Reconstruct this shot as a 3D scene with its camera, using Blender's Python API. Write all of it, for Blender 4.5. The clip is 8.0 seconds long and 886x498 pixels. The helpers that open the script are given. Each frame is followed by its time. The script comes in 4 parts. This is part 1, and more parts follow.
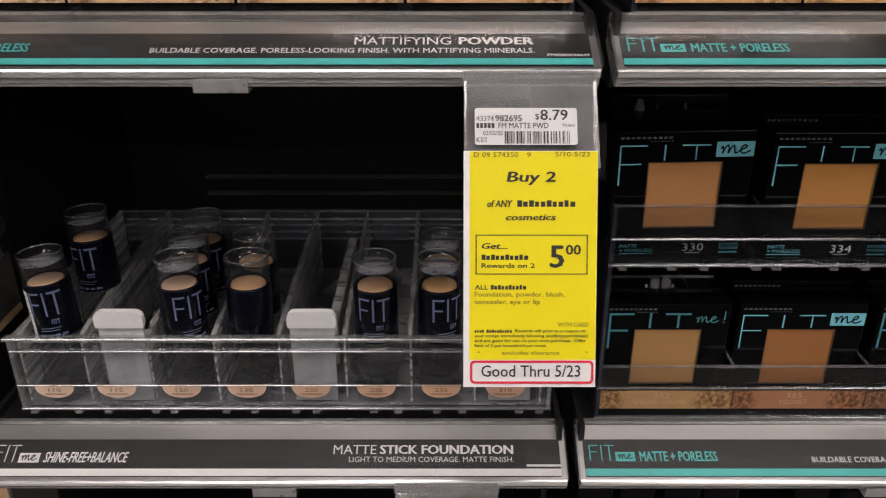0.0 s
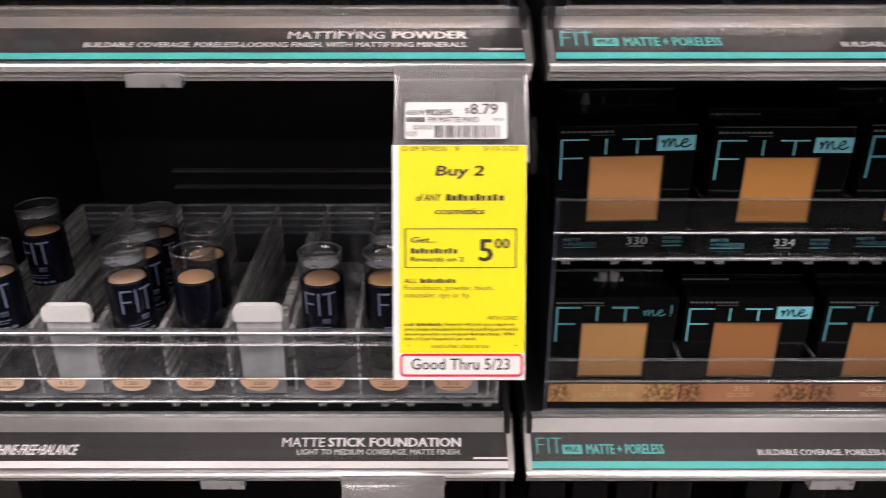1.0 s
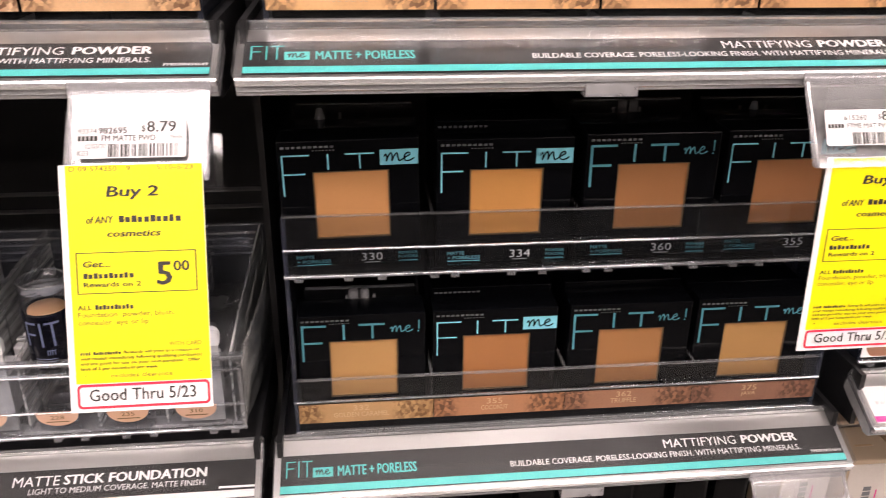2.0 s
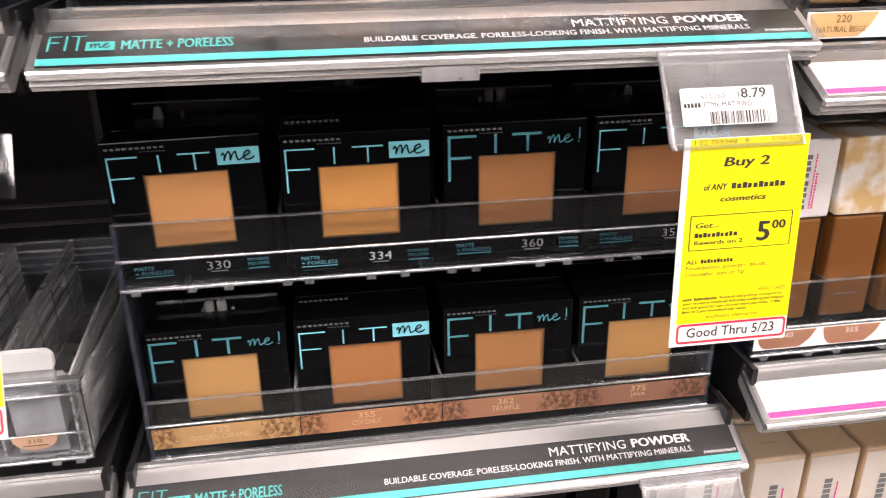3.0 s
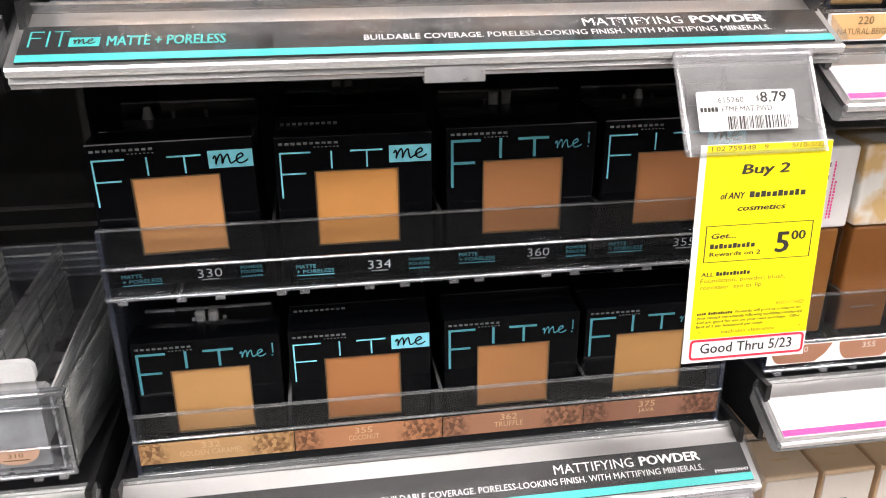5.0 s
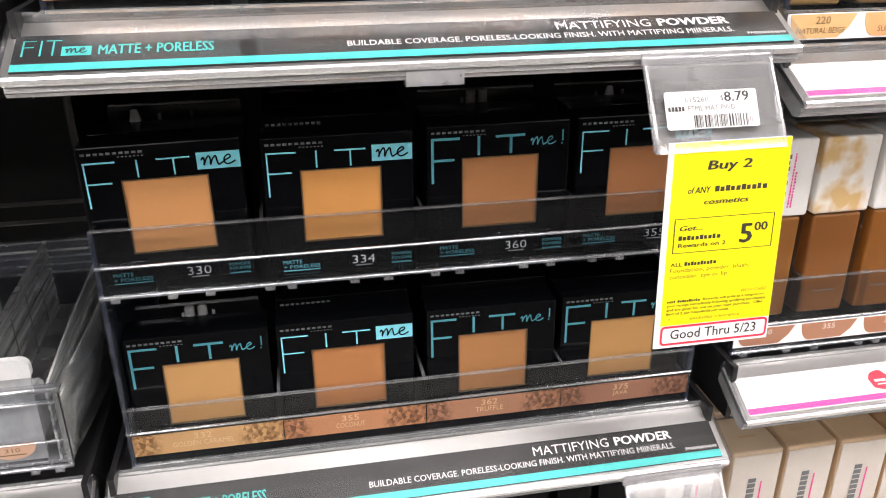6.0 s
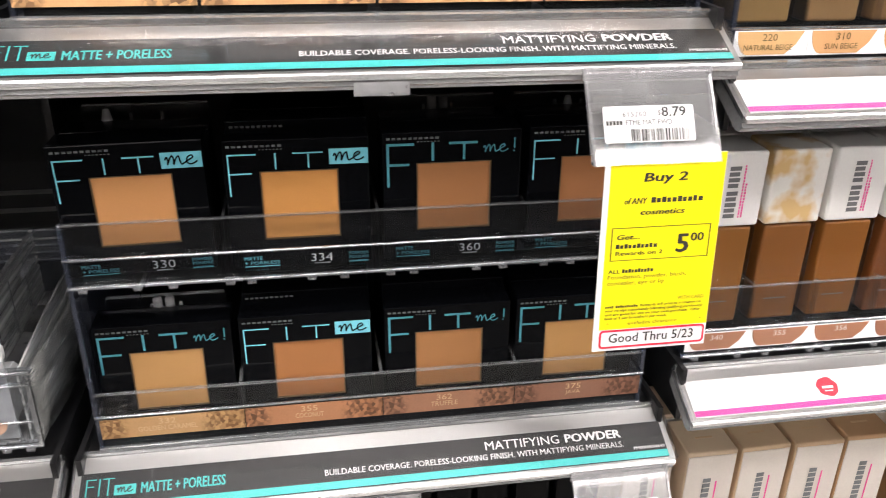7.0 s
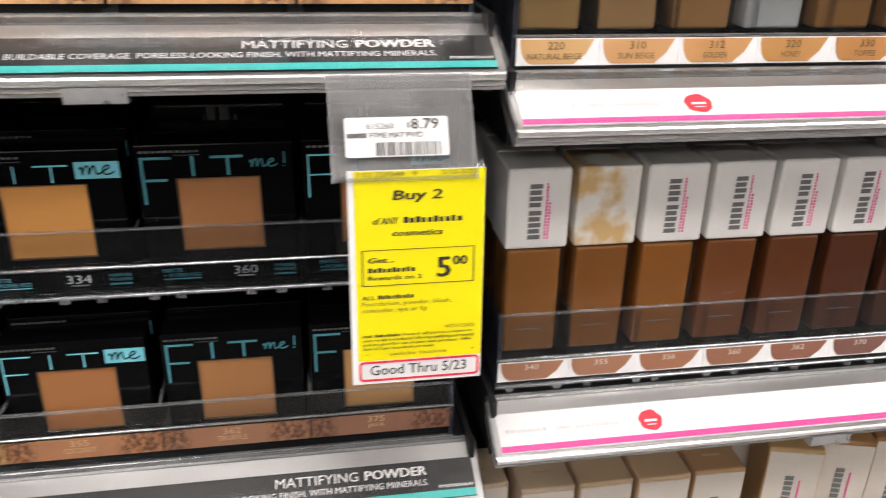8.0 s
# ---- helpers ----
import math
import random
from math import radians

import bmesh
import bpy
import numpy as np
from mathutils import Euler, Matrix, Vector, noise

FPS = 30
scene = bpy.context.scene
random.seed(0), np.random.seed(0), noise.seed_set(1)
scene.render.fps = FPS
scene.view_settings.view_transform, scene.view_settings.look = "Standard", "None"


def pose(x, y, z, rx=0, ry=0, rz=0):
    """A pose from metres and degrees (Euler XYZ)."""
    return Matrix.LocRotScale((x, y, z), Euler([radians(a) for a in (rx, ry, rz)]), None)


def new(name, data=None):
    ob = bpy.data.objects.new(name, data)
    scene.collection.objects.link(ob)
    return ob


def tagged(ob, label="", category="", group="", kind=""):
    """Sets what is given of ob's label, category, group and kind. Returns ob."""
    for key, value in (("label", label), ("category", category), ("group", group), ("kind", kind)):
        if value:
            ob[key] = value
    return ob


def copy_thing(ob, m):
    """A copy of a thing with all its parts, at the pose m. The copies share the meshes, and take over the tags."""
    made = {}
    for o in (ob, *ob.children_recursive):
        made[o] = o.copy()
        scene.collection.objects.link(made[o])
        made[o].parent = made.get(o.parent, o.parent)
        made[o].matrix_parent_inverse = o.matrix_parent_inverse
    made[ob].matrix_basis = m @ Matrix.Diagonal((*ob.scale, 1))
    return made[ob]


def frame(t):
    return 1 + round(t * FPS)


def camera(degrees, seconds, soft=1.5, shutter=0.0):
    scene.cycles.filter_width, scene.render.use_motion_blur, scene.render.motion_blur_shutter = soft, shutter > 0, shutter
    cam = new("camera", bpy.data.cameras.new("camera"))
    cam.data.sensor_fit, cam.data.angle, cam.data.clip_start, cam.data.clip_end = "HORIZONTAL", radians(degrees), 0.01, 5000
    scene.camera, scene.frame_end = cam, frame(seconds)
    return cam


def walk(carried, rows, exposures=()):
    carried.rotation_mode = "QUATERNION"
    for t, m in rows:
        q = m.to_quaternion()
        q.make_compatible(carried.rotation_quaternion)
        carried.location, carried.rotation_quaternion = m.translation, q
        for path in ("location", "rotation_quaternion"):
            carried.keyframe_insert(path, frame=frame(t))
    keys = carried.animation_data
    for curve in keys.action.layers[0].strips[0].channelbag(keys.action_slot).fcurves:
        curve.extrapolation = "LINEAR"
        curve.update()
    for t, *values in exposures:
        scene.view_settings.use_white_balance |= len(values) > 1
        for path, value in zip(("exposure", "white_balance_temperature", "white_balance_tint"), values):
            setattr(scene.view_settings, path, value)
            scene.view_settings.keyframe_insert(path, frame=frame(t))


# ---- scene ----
cam = camera(56.6, 8.0, soft=1.0, shutter=0.3)
METRES, EYE, TILT, LEAN, TURN = 0.429, 1.40, -25.0, 0.0, 0.0
ROWS = [
    (0.0, 0.0, 0.0, 0.0, -0.0, -0.0, 0.0),
    (0.5, -0.0186, -0.0059, -0.001, 0.85, -0.21, -0.39),
    (1.0, 0.0712, -0.0036, -0.0001, 0.14, -0.43, 0.02),
    (1.5, 0.2258, 0.0215, -0.0151, -3.08, -0.21, 0.78),
    (2.0, 0.2968, 0.0074, -0.0021, -5.6, 0.6, 1.99),
    (3.5, 0.4597, 0.089, -0.0185, -8.32, 1.15, 4.56),
    (4.0, 0.4516, 0.097, -0.0147, -8.0, 1.3, 3.8),
    (4.5, 0.4435, 0.1108, -0.0114, -7.65, 1.57, 3.3),
    (6.0, 0.4192, 0.0686, 0.0023, -9.91, 0.08, 4.72),
    (6.5, 0.4341, 0.0448, 0.0103, -10.32, -0.58, 3.85),
    (7.0, 0.4869, 0.0179, 0.0101, -8.7, -0.51, 3.24),
    (7.5, 0.5971, 0.0203, 0.0037, -8.38, 0.01, 3.26),
    (8.0, 0.7393, 0.0531, 0.0031, -9.5, 0.62, 2.99),
]
walk(cam, [(t, pose(0, 0, EYE, TILT, LEAN, TURN) @ pose(METRES * x, METRES * y, METRES * z, 90 + pitch, roll, yaw)) for t, x, y, z, yaw, pitch, roll in ROWS],
     exposures=[(0.0, -0.08, 6800, 18), (0.5, 0.12, 6750, 19), (1.0, 0.44, 6800, 22), (1.6, 0.75, 6950, 24), (2.2, 1.12, 7050, 25), (3.6, 1.28, 6600, 17), (4.5, 1.30, 6500, 15), (6.8, 1.2, 6500, 14), (8.0, 0.72, 6600, 13)])

# ---- world and ceiling light ----
world = bpy.data.worlds.new("world")
scene.world = world
world.use_nodes = True
world.node_tree.nodes["Background"].inputs[0].default_value = (0.9, 0.95, 1.0, 1)
world.node_tree.nodes["Background"].inputs[1].default_value = 0.05
LAMP = 12.0


# ---- materials ----
def mat(name, col, rough=0.5, metal=0.0, vary=0.12, scale=60.0, bump=0.0, coat=0.0, spec=0.5, fine=700.0):
    """A surface with two scales of colour change, uneven gloss and fine relief."""
    m = bpy.data.materials.new(name)
    m.use_nodes = True
    nt = m.node_tree
    b = nt.nodes["Principled BSDF"]
    b.inputs["Metallic"].default_value = metal
    b.inputs["Coat Weight"].default_value = coat
    b.inputs["Coat Roughness"].default_value = 0.06
    b.inputs["Specular IOR Level"].default_value = spec
    tc = nt.nodes.new("ShaderNodeTexCoord")
    big = nt.nodes.new("ShaderNodeTexNoise")
    big.inputs["Scale"].default_value = scale
    big.inputs["Detail"].default_value = 4
    small = nt.nodes.new("ShaderNodeTexNoise")
    small.inputs["Scale"].default_value = fine
    small.inputs["Detail"].default_value = 2
    add = nt.nodes.new("ShaderNodeMath")
    add.operation = "ADD"
    nt.links.new(tc.outputs["Object"], big.inputs["Vector"])
    nt.links.new(tc.outputs["Object"], small.inputs["Vector"])
    nt.links.new(big.outputs["Fac"], add.inputs[0])
    nt.links.new(small.outputs["Fac"], add.inputs[1])
    ramp = nt.nodes.new("ShaderNodeMapRange")
    ramp.inputs["From Min"].default_value, ramp.inputs["From Max"].default_value = 0.6, 1.4
    ramp.inputs["To Min"].default_value, ramp.inputs["To Max"].default_value = 1 - vary, 1 + vary
    nt.links.new(add.outputs[0], ramp.inputs["Value"])
    mul = nt.nodes.new("ShaderNodeVectorMath")
    mul.operation = "SCALE"
    mul.inputs[0].default_value = col
    nt.links.new(ramp.outputs[0], mul.inputs["Scale"])
    nt.links.new(mul.outputs[0], b.inputs["Base Color"])
    rr = nt.nodes.new("ShaderNodeMapRange")
    rr.inputs["To Min"].default_value, rr.inputs["To Max"].default_value = rough * 0.75, min(1, rough * 1.25)
    nt.links.new(big.outputs["Fac"], rr.inputs["Value"])
    nt.links.new(rr.outputs[0], b.inputs["Roughness"])
    if bump:
        bp = nt.nodes.new("ShaderNodeBump")
        bp.inputs["Strength"].default_value = bump
        bp.inputs["Distance"].default_value = 0.0005
        nt.links.new(small.outputs["Fac"], bp.inputs["Height"])
        nt.links.new(bp.outputs[0], b.inputs["Normal"])
    return m


def clear(name, tint=(0.93, 0.94, 0.95), gloss=1.0, rough=0.08, haze=0.0, haze_col=(0.7, 0.7, 0.72), streak=False):
    """Clear moulded plastic: see-through, with mirror-like gloss that grows at grazing angles and pale haze, on some
    parts in place of caught light.
    """
    m = bpy.data.materials.new(name)
    m.use_nodes = True
    nt = m.node_tree
    nt.nodes.remove(nt.nodes["Principled BSDF"])
    out = nt.nodes["Material Output"]
    tr = nt.nodes.new("ShaderNodeBsdfTransparent")
    tr.inputs[0].default_value = (*tint, 1)
    gl = nt.nodes.new("ShaderNodeBsdfGlossy")
    gl.inputs["Roughness"].default_value = rough
    df = nt.nodes.new("ShaderNodeBsdfDiffuse")
    df.inputs[0].default_value = (*haze_col, 1)
    tc = nt.nodes.new("ShaderNodeTexCoord")
    nz = nt.nodes.new("ShaderNodeTexNoise")
    nz.inputs["Scale"].default_value = 240 if streak else 45
    nz.inputs["Detail"].default_value = 3 if streak else 8
    if streak:       # pale streaks along the depth of the tray, painted in place of reflections
        sc = nt.nodes.new("ShaderNodeVectorMath")
        sc.operation = "MULTIPLY"
        sc.inputs[1].default_value = (1.0, 0.05, 1.0)
        nt.links.new(tc.outputs["Object"], sc.inputs[0])
        nt.links.new(sc.outputs[0], nz.inputs["Vector"])
    else:
        nt.links.new(tc.outputs["Object"], nz.inputs["Vector"])
    hz = nt.nodes.new("ShaderNodeMapRange")
    hz.inputs["From Min"].default_value, hz.inputs["From Max"].default_value = 0.3, 0.7
    hz.inputs["To Min"].default_value, hz.inputs["To Max"].default_value = haze * (0.05 if streak else 0.6), haze * (2.1 if streak else 1.4)
    nt.links.new(nz.outputs["Fac"], hz.inputs["Value"])
    m1 = nt.nodes.new("ShaderNodeMixShader")
    nt.links.new(hz.outputs[0], m1.inputs[0])
    nt.links.new(tr.outputs[0], m1.inputs[1])
    nt.links.new(df.outputs[0], m1.inputs[2])
    lw = nt.nodes.new("ShaderNodeLayerWeight")
    lw.inputs["Blend"].default_value = 0.5
    pw = nt.nodes.new("ShaderNodeMath")
    pw.operation = "POWER"
    pw.inputs[1].default_value = 4.0
    nt.links.new(lw.outputs["Facing"], pw.inputs[0])
    k = nt.nodes.new("ShaderNodeMath")
    k.operation = "MULTIPLY_ADD"
    k.inputs[1].default_value, k.inputs[2].default_value = 0.9 * gloss, 0.04 * gloss
    k.use_clamp = True
    nt.links.new(pw.outputs[0], k.inputs[0])
    m2 = nt.nodes.new("ShaderNodeMixShader")
    nt.links.new(k.outputs[0], m2.inputs[0])
    nt.links.new(m1.outputs[0], m2.inputs[1])
    nt.links.new(gl.outputs[0], m2.inputs[2])
    nt.links.new(m2.outputs[0], out.inputs["Surface"])
    return m


def photo_label(name, base, dark):
    """Printed label: a smooth powder swatch that breaks into crumbled powder towards its end."""
    m = mat(name, base, 0.35, vary=0.1)
    nt = m.node_tree
    b = nt.nodes["Principled BSDF"]
    tc = nt.nodes.new("ShaderNodeTexCoord")
    sep = nt.nodes.new("ShaderNodeSeparateXYZ")
    nt.links.new(tc.outputs["Generated"], sep.inputs[0])
    vor = nt.nodes.new("ShaderNodeTexVoronoi")
    vor.inputs["Scale"].default_value = 520
    nt.links.new(tc.outputs["Object"], vor.inputs["Vector"])
    w = nt.nodes.new("ShaderNodeMapRange")
    w.inputs["From Min"].default_value, w.inputs["From Max"].default_value = 0.24, 0.32
    off = nt.nodes.new("ShaderNodeMath")
    off.operation = "SUBTRACT"
    off.inputs[1].default_value = 0.44
    far = nt.nodes.new("ShaderNodeMath")
    far.operation = "ABSOLUTE"
    nt.links.new(sep.outputs[0], off.inputs[0])
    nt.links.new(off.outputs[0], far.inputs[0])
    nt.links.new(far.outputs[0], w.inputs["Value"])
    th = nt.nodes.new("ShaderNodeMapRange")
    th.inputs["From Min"].default_value, th.inputs["From Max"].default_value = 0.25, 0.75
    nt.links.new(vor.outputs["Color"], th.inputs["Value"])
    k = nt.nodes.new("ShaderNodeMath")
    k.operation = "MULTIPLY"
    nt.links.new(w.outputs[0], k.inputs[0])
    nt.links.new(th.outputs[0], k.inputs[1])
    mix = nt.nodes.new("ShaderNodeMix")
    mix.data_type = "RGBA"
    old = b.inputs["Base Color"].links[0].from_socket
    nt.links.new(k.outputs[0], mix.inputs["Factor"])
    nt.links.new(old, mix.inputs["A"])
    mix.inputs["B"].default_value = (*dark, 1)
    nt.links.new(mix.outputs["Result"], b.inputs["Base Color"])
    return m


def glow(name, col, power):
    m = bpy.data.materials.new(name)
    m.use_nodes = True
    nt = m.node_tree
    nt.nodes.remove(nt.nodes["Principled BSDF"])
    e = nt.nodes.new("ShaderNodeEmission")
    e.inputs[0].default_value, e.inputs[1].default_value = (*col, 1), power
    nt.links.new(e.outputs[0], nt.nodes["Material Output"].inputs["Surface"])
    return m


M_BLACK = mat("black_steel", (0.012, 0.012, 0.013), 0.38, vary=0.3, bump=0.1)
M_PANEL = mat("black_panel", (0.008, 0.008, 0.008), 0.5, vary=0.3, bump=0.15)
M_CARTON = mat("black_carton", (0.0020, 0.0023, 0.0030), 0.14, vary=0.15, spec=0.12)
M_PRINT = mat("charcoal_print", (0.020, 0.020, 0.021), 0.34, vary=0.08, spec=0.5)
# pale metal stands in for ceiling light mirrored in the clear band
M_BAND = mat("sheen_band", (0.54, 0.535, 0.53), 0.33, metal=0.9, vary=0.06, scale=12)
M_WHITEPRINT = mat("white_print", (0.82, 0.82, 0.82), 0.45, vary=0.03)
M_TEAL = mat("teal_print", (0.06, 0.52, 0.50), 0.4, vary=0.05)
M_AQUA = mat("aqua_print", (0.17, 0.55, 0.66), 0.4, vary=0.05)
M_AQUADIM = mat("aqua_foil", (0.055, 0.235, 0.285), 0.4, vary=0.1)
M_PINK = mat("pink_print", (0.85, 0.07, 0.33), 0.4, vary=0.05)
M_RED = mat("red_print", (0.78, 0.03, 0.06), 0.45, vary=0.1)
M_GREYPRINT = mat("grey_print", (0.42, 0.42, 0.43), 0.45, vary=0.05)
M_PALEPRINT = mat("pale_grey_print", (0.62, 0.62, 0.63), 0.45, vary=0.05)
M_INK = mat("black_ink", (0.03, 0.028, 0.025), 0.6, vary=0.1)
M_INKSOFT = mat("brown_ink", (0.13, 0.09, 0.03), 0.6, vary=0.1)
M_YELLOW = mat("yellow_paper", (0.90, 0.78, 0.0), 0.5, vary=0.03, scale=20, bump=0.02)
M_PAPER = mat("white_paper", (0.85, 0.85, 0.86), 0.55, vary=0.03, bump=0.02)
M_STEEL = mat("bright_strip", (0.86, 0.86, 0.86), 0.22, metal=0.7, vary=0.15, scale=15)
M_RAIL = mat("grey_rail", (0.46, 0.46, 0.47), 0.2, metal=0.5, vary=0.15, scale=15)
M_GREYSTEEL = mat("grey_steel", (0.16, 0.155, 0.15), 0.45, vary=0.15, bump=0.1)
# slight grey haze stands in for light mirrored by the sign cover
M_COVER = clear("clear_cover", (0.985, 0.985, 0.985), 0.6, 0.05, 0.008, (0.6, 0.6, 0.6))
M_POCKET = clear("clear_pocket", (0.99, 0.99, 0.99), 0.9, 0.05, 0.0)
M_TRAY = clear("clear_acrylic", (0.93, 0.94, 0.955), 0.75, 0.05, 0.004, (0.45, 0.47, 0.5))
# pale haze and raised gloss put bright glints into the edges
M_EDGE = clear("acrylic_edge", (0.80, 0.82, 0.84), 3.4, 0.17, 0.10, (0.78, 0.80, 0.82))
M_CLIP = clear("cloudy_plastic", (0.8, 0.8, 0.81), 1.2, 0.15, 0.32, (0.6, 0.6, 0.61))
M_SIDE = clear("bluish_acrylic", (0.74, 0.78, 0.86), 1.2, 0.08, 0.05, (0.30, 0.33, 0.42))
# streaked pale haze paints sheen and reflections into the tray walls
M_LANE = clear("sheen_acrylic", (0.92, 0.93, 0.94), 1.1, 0.22, 0.36, (0.80, 0.81, 0.80), True)
M_ENDWALL = clear("sheen_end_wall", (0.86, 0.87, 0.88), 1.0, 0.16, 0.17, (0.76, 0.77, 0.74), True)
# part of this haze stands in for glare on the flap
M_FLAP = clear("clear_flap", (0.90, 0.90, 0.91), 1.5, 0.10, 0.18, (0.66, 0.66, 0.67))
M_CAP = clear("clear_cap", (0.93, 0.94, 0.96), 0.9, 0.05, 0.008, (0.6, 0.62, 0.68))
M_GLASS = clear("bottle_glass", (0.84, 0.84, 0.82), 0.8, 0.04, 0.0)
M_DIMPRINT = mat("dim_print", (0.17, 0.18, 0.185), 0.45, vary=0.05)
M_RING = clear("hazy_ring", (0.8, 0.82, 0.86), 1.0, 0.15, 0.05, (0.5, 0.52, 0.58))
M_DISC = clear("cloudy_disc", (0.85, 0.86, 0.88), 1.0, 0.2, 0.36, (0.62, 0.64, 0.68))
M_PUSH = mat("white_plastic", (0.72, 0.73, 0.74), 0.35, vary=0.05)
M_FROST = clear("frosted_plastic", (0.55, 0.56, 0.57), 0.9, 0.2, 0.55, (0.72, 0.73, 0.74))
M_WCAP = mat("white_cap", (0.78, 0.77, 0.75), 0.32, vary=0.03, coat=0.2)
M_STAINCAP = mat("stained_cap", (0.78, 0.76, 0.72), 0.35, vary=0.03)
M_NAVY = mat("navy_label", (0.0028, 0.0032, 0.007), 0.18, vary=0.2, spec=0.15)
M_NAVYPRINT = mat("slate_print", (0.12, 0.15, 0.25), 0.4, vary=0.2)
M_RIM = mat("window_edge", (0.11, 0.065, 0.030), 0.3, vary=0.1)
M_SLATE = mat("dark_grey_print", (0.15, 0.15, 0.155), 0.45, vary=0.05)
M_FAINT = mat("faint_print", (0.085, 0.092, 0.095), 0.45, vary=0.1)
M_SPECKLE = mat("speckled_board", (0.055, 0.052, 0.048), 0.55, vary=0.95, scale=260, fine=900)
M_PLUM = mat("dull_plastic", (0.085, 0.082, 0.080), 0.45, vary=0.3, scale=90)
M_FLOOR = mat("vinyl_floor", (0.34, 0.32, 0.30), 0.3, vary=0.06, scale=3)
M_CEIL = mat("ceiling_board", (0.75, 0.75, 0.73), 0.9, vary=0.05, scale=8)
M_DARKWALL = mat("dark_aisle_wall", (0.10, 0.095, 0.09), 0.6, vary=0.5, scale=6)
M_WALL = mat("store_wall", (0.55, 0.54, 0.52), 0.8, vary=0.05, scale=2)
M_KRAFT = mat("beige_carton", (0.58, 0.39, 0.23), 0.45, vary=0.06)
M_CREAM = mat("cream_carton", (0.68, 0.62, 0.56), 0.4, vary=0.04)
M_LIGHT = glow("lamp_diffuser", (1.0, 0.965, 0.92), LAMP)

# a foundation stain smeared over one of the white caps
nt = M_STAINCAP.node_tree
tc = nt.nodes.new("ShaderNodeTexCoord")
nz = nt.nodes.new("ShaderNodeTexNoise")
nz.inputs["Scale"].default_value, nz.inputs["Detail"].default_value = 46, 3
nt.links.new(tc.outputs["Object"], nz.inputs["Vector"])
rp = nt.nodes.new("ShaderNodeMapRange")
rp.inputs["From Min"].default_value, rp.inputs["From Max"].default_value = 0.44, 0.57
rp.inputs["To Max"].default_value = 0.9
nt.links.new(nz.outputs["Fac"], rp.inputs["Value"])
mx = nt.nodes.new("ShaderNodeMix")
mx.data_type = "RGBA"
bs = nt.nodes["Principled BSDF"]
nt.links.new(rp.outputs[0], mx.inputs["Factor"])
nt.links.new(bs.inputs["Base Color"].links[0].from_socket, mx.inputs["A"])
mx.inputs["B"].default_value = (0.60, 0.38, 0.13, 1)
nt.links.new(mx.outputs["Result"], bs.inputs["Base Color"])

TONES = {}


def tone(col):
    """Pressed powder or liquid make-up of one shade."""
    if col not in TONES:
        TONES[col] = mat("shade", col, 0.45, vary=0.05, scale=35, fine=2500)
    return TONES[col]


# ---- mesh helpers ----
def box(bm, x0, x1, y0, y1, z0, z1, bevel=0.0, seg=1):
    r = bmesh.ops.create_cube(bm, size=1)
    for v in r["verts"]:
        v.co = Vector((x0 + (v.co.x + 0.5) * (x1 - x0), y0 + (v.co.y + 0.5) * (y1 - y0), z0 + (v.co.z + 0.5) * (z1 - z0)))
    if bevel:
        es = list({e for v in r["verts"] for e in v.link_edges})
        bmesh.ops.bevel(bm, geom=es, offset=bevel, segments=seg, affect="EDGES", profile=0.5)
    return bm


def slab(x0, x1, y0, y1, z0, z1, bevel=0.0, seg=1):
    return box(bmesh.new(), x0, x1, y0, y1, z0, z1, bevel, seg)


def extrude_x(bm, profile, x0, x1):
    """A solid with the given outline in y and z, from x0 to x1."""
    a = [bm.verts.new((x0, y, z)) for y, z in profile]
    b = [bm.verts.new((x1, y, z)) for y, z in profile]
    n = len(profile)
    bm.faces.new(a)
    bm.faces.new(b[::-1])
    for i in range(n):
        bm.faces.new((a[i], b[i], b[(i + 1) % n], a[(i + 1) % n]))
    bmesh.ops.recalc_face_normals(bm, faces=bm.faces)
    return bm


def extrude_y(bm, outline, y0, y1):
    """A solid with the given outline in x and z, from y0 to y1."""
    a = [bm.verts.new((x, y0, z)) for x, z in outline]
    b = [bm.verts.new((x, y1, z)) for x, z in outline]
    n = len(outline)
    bm.faces.new(a)
    bm.faces.new(b[::-1])
    for i in range(n):
        bm.faces.new((a[i], b[i], b[(i + 1) % n], a[(i + 1) % n]))
    bmesh.ops.recalc_face_normals(bm, faces=bm.faces)
    return bm


def ring_box(bm, x0, x1, z0, z1, a0, a1, c0, c1, y0, y1):
    """A frame with outer edge x0..x1, z0..z1 and hole a0..a1, c0..c1, from y0 to y1."""
    loops = []
    for y in (y0, y1):
        for p in (((x0, z0), (x1, z0), (x1, z1), (x0, z1)), ((a0, c0), (a1, c0), (a1, c1), (a0, c1))):
            loops.append([bm.verts.new((x, y, z)) for x, z in p])
    o0, i0, o1, i1 = loops
    for i in range(4):
        j = (i + 1) % 4
        for q in ((o0[i], o0[j], i0[j], i0[i]), (o1[i], o1[j], i1[j], i1[i]), (o0[i], o0[j], o1[j], o1[i]), (i0[i], i0[j], i1[j], i1[i])):
            bm.faces.new(q)
    bmesh.ops.recalc_face_normals(bm, faces=bm.faces)
    outer = set(o0) | set(o1)
    bmesh.ops.bevel(bm, geom=[e for e in bm.edges if e.verts[0] in outer and e.verts[1] in outer], offset=0.0007, segments=2, affect="EDGES", profile=0.5)
    return bm


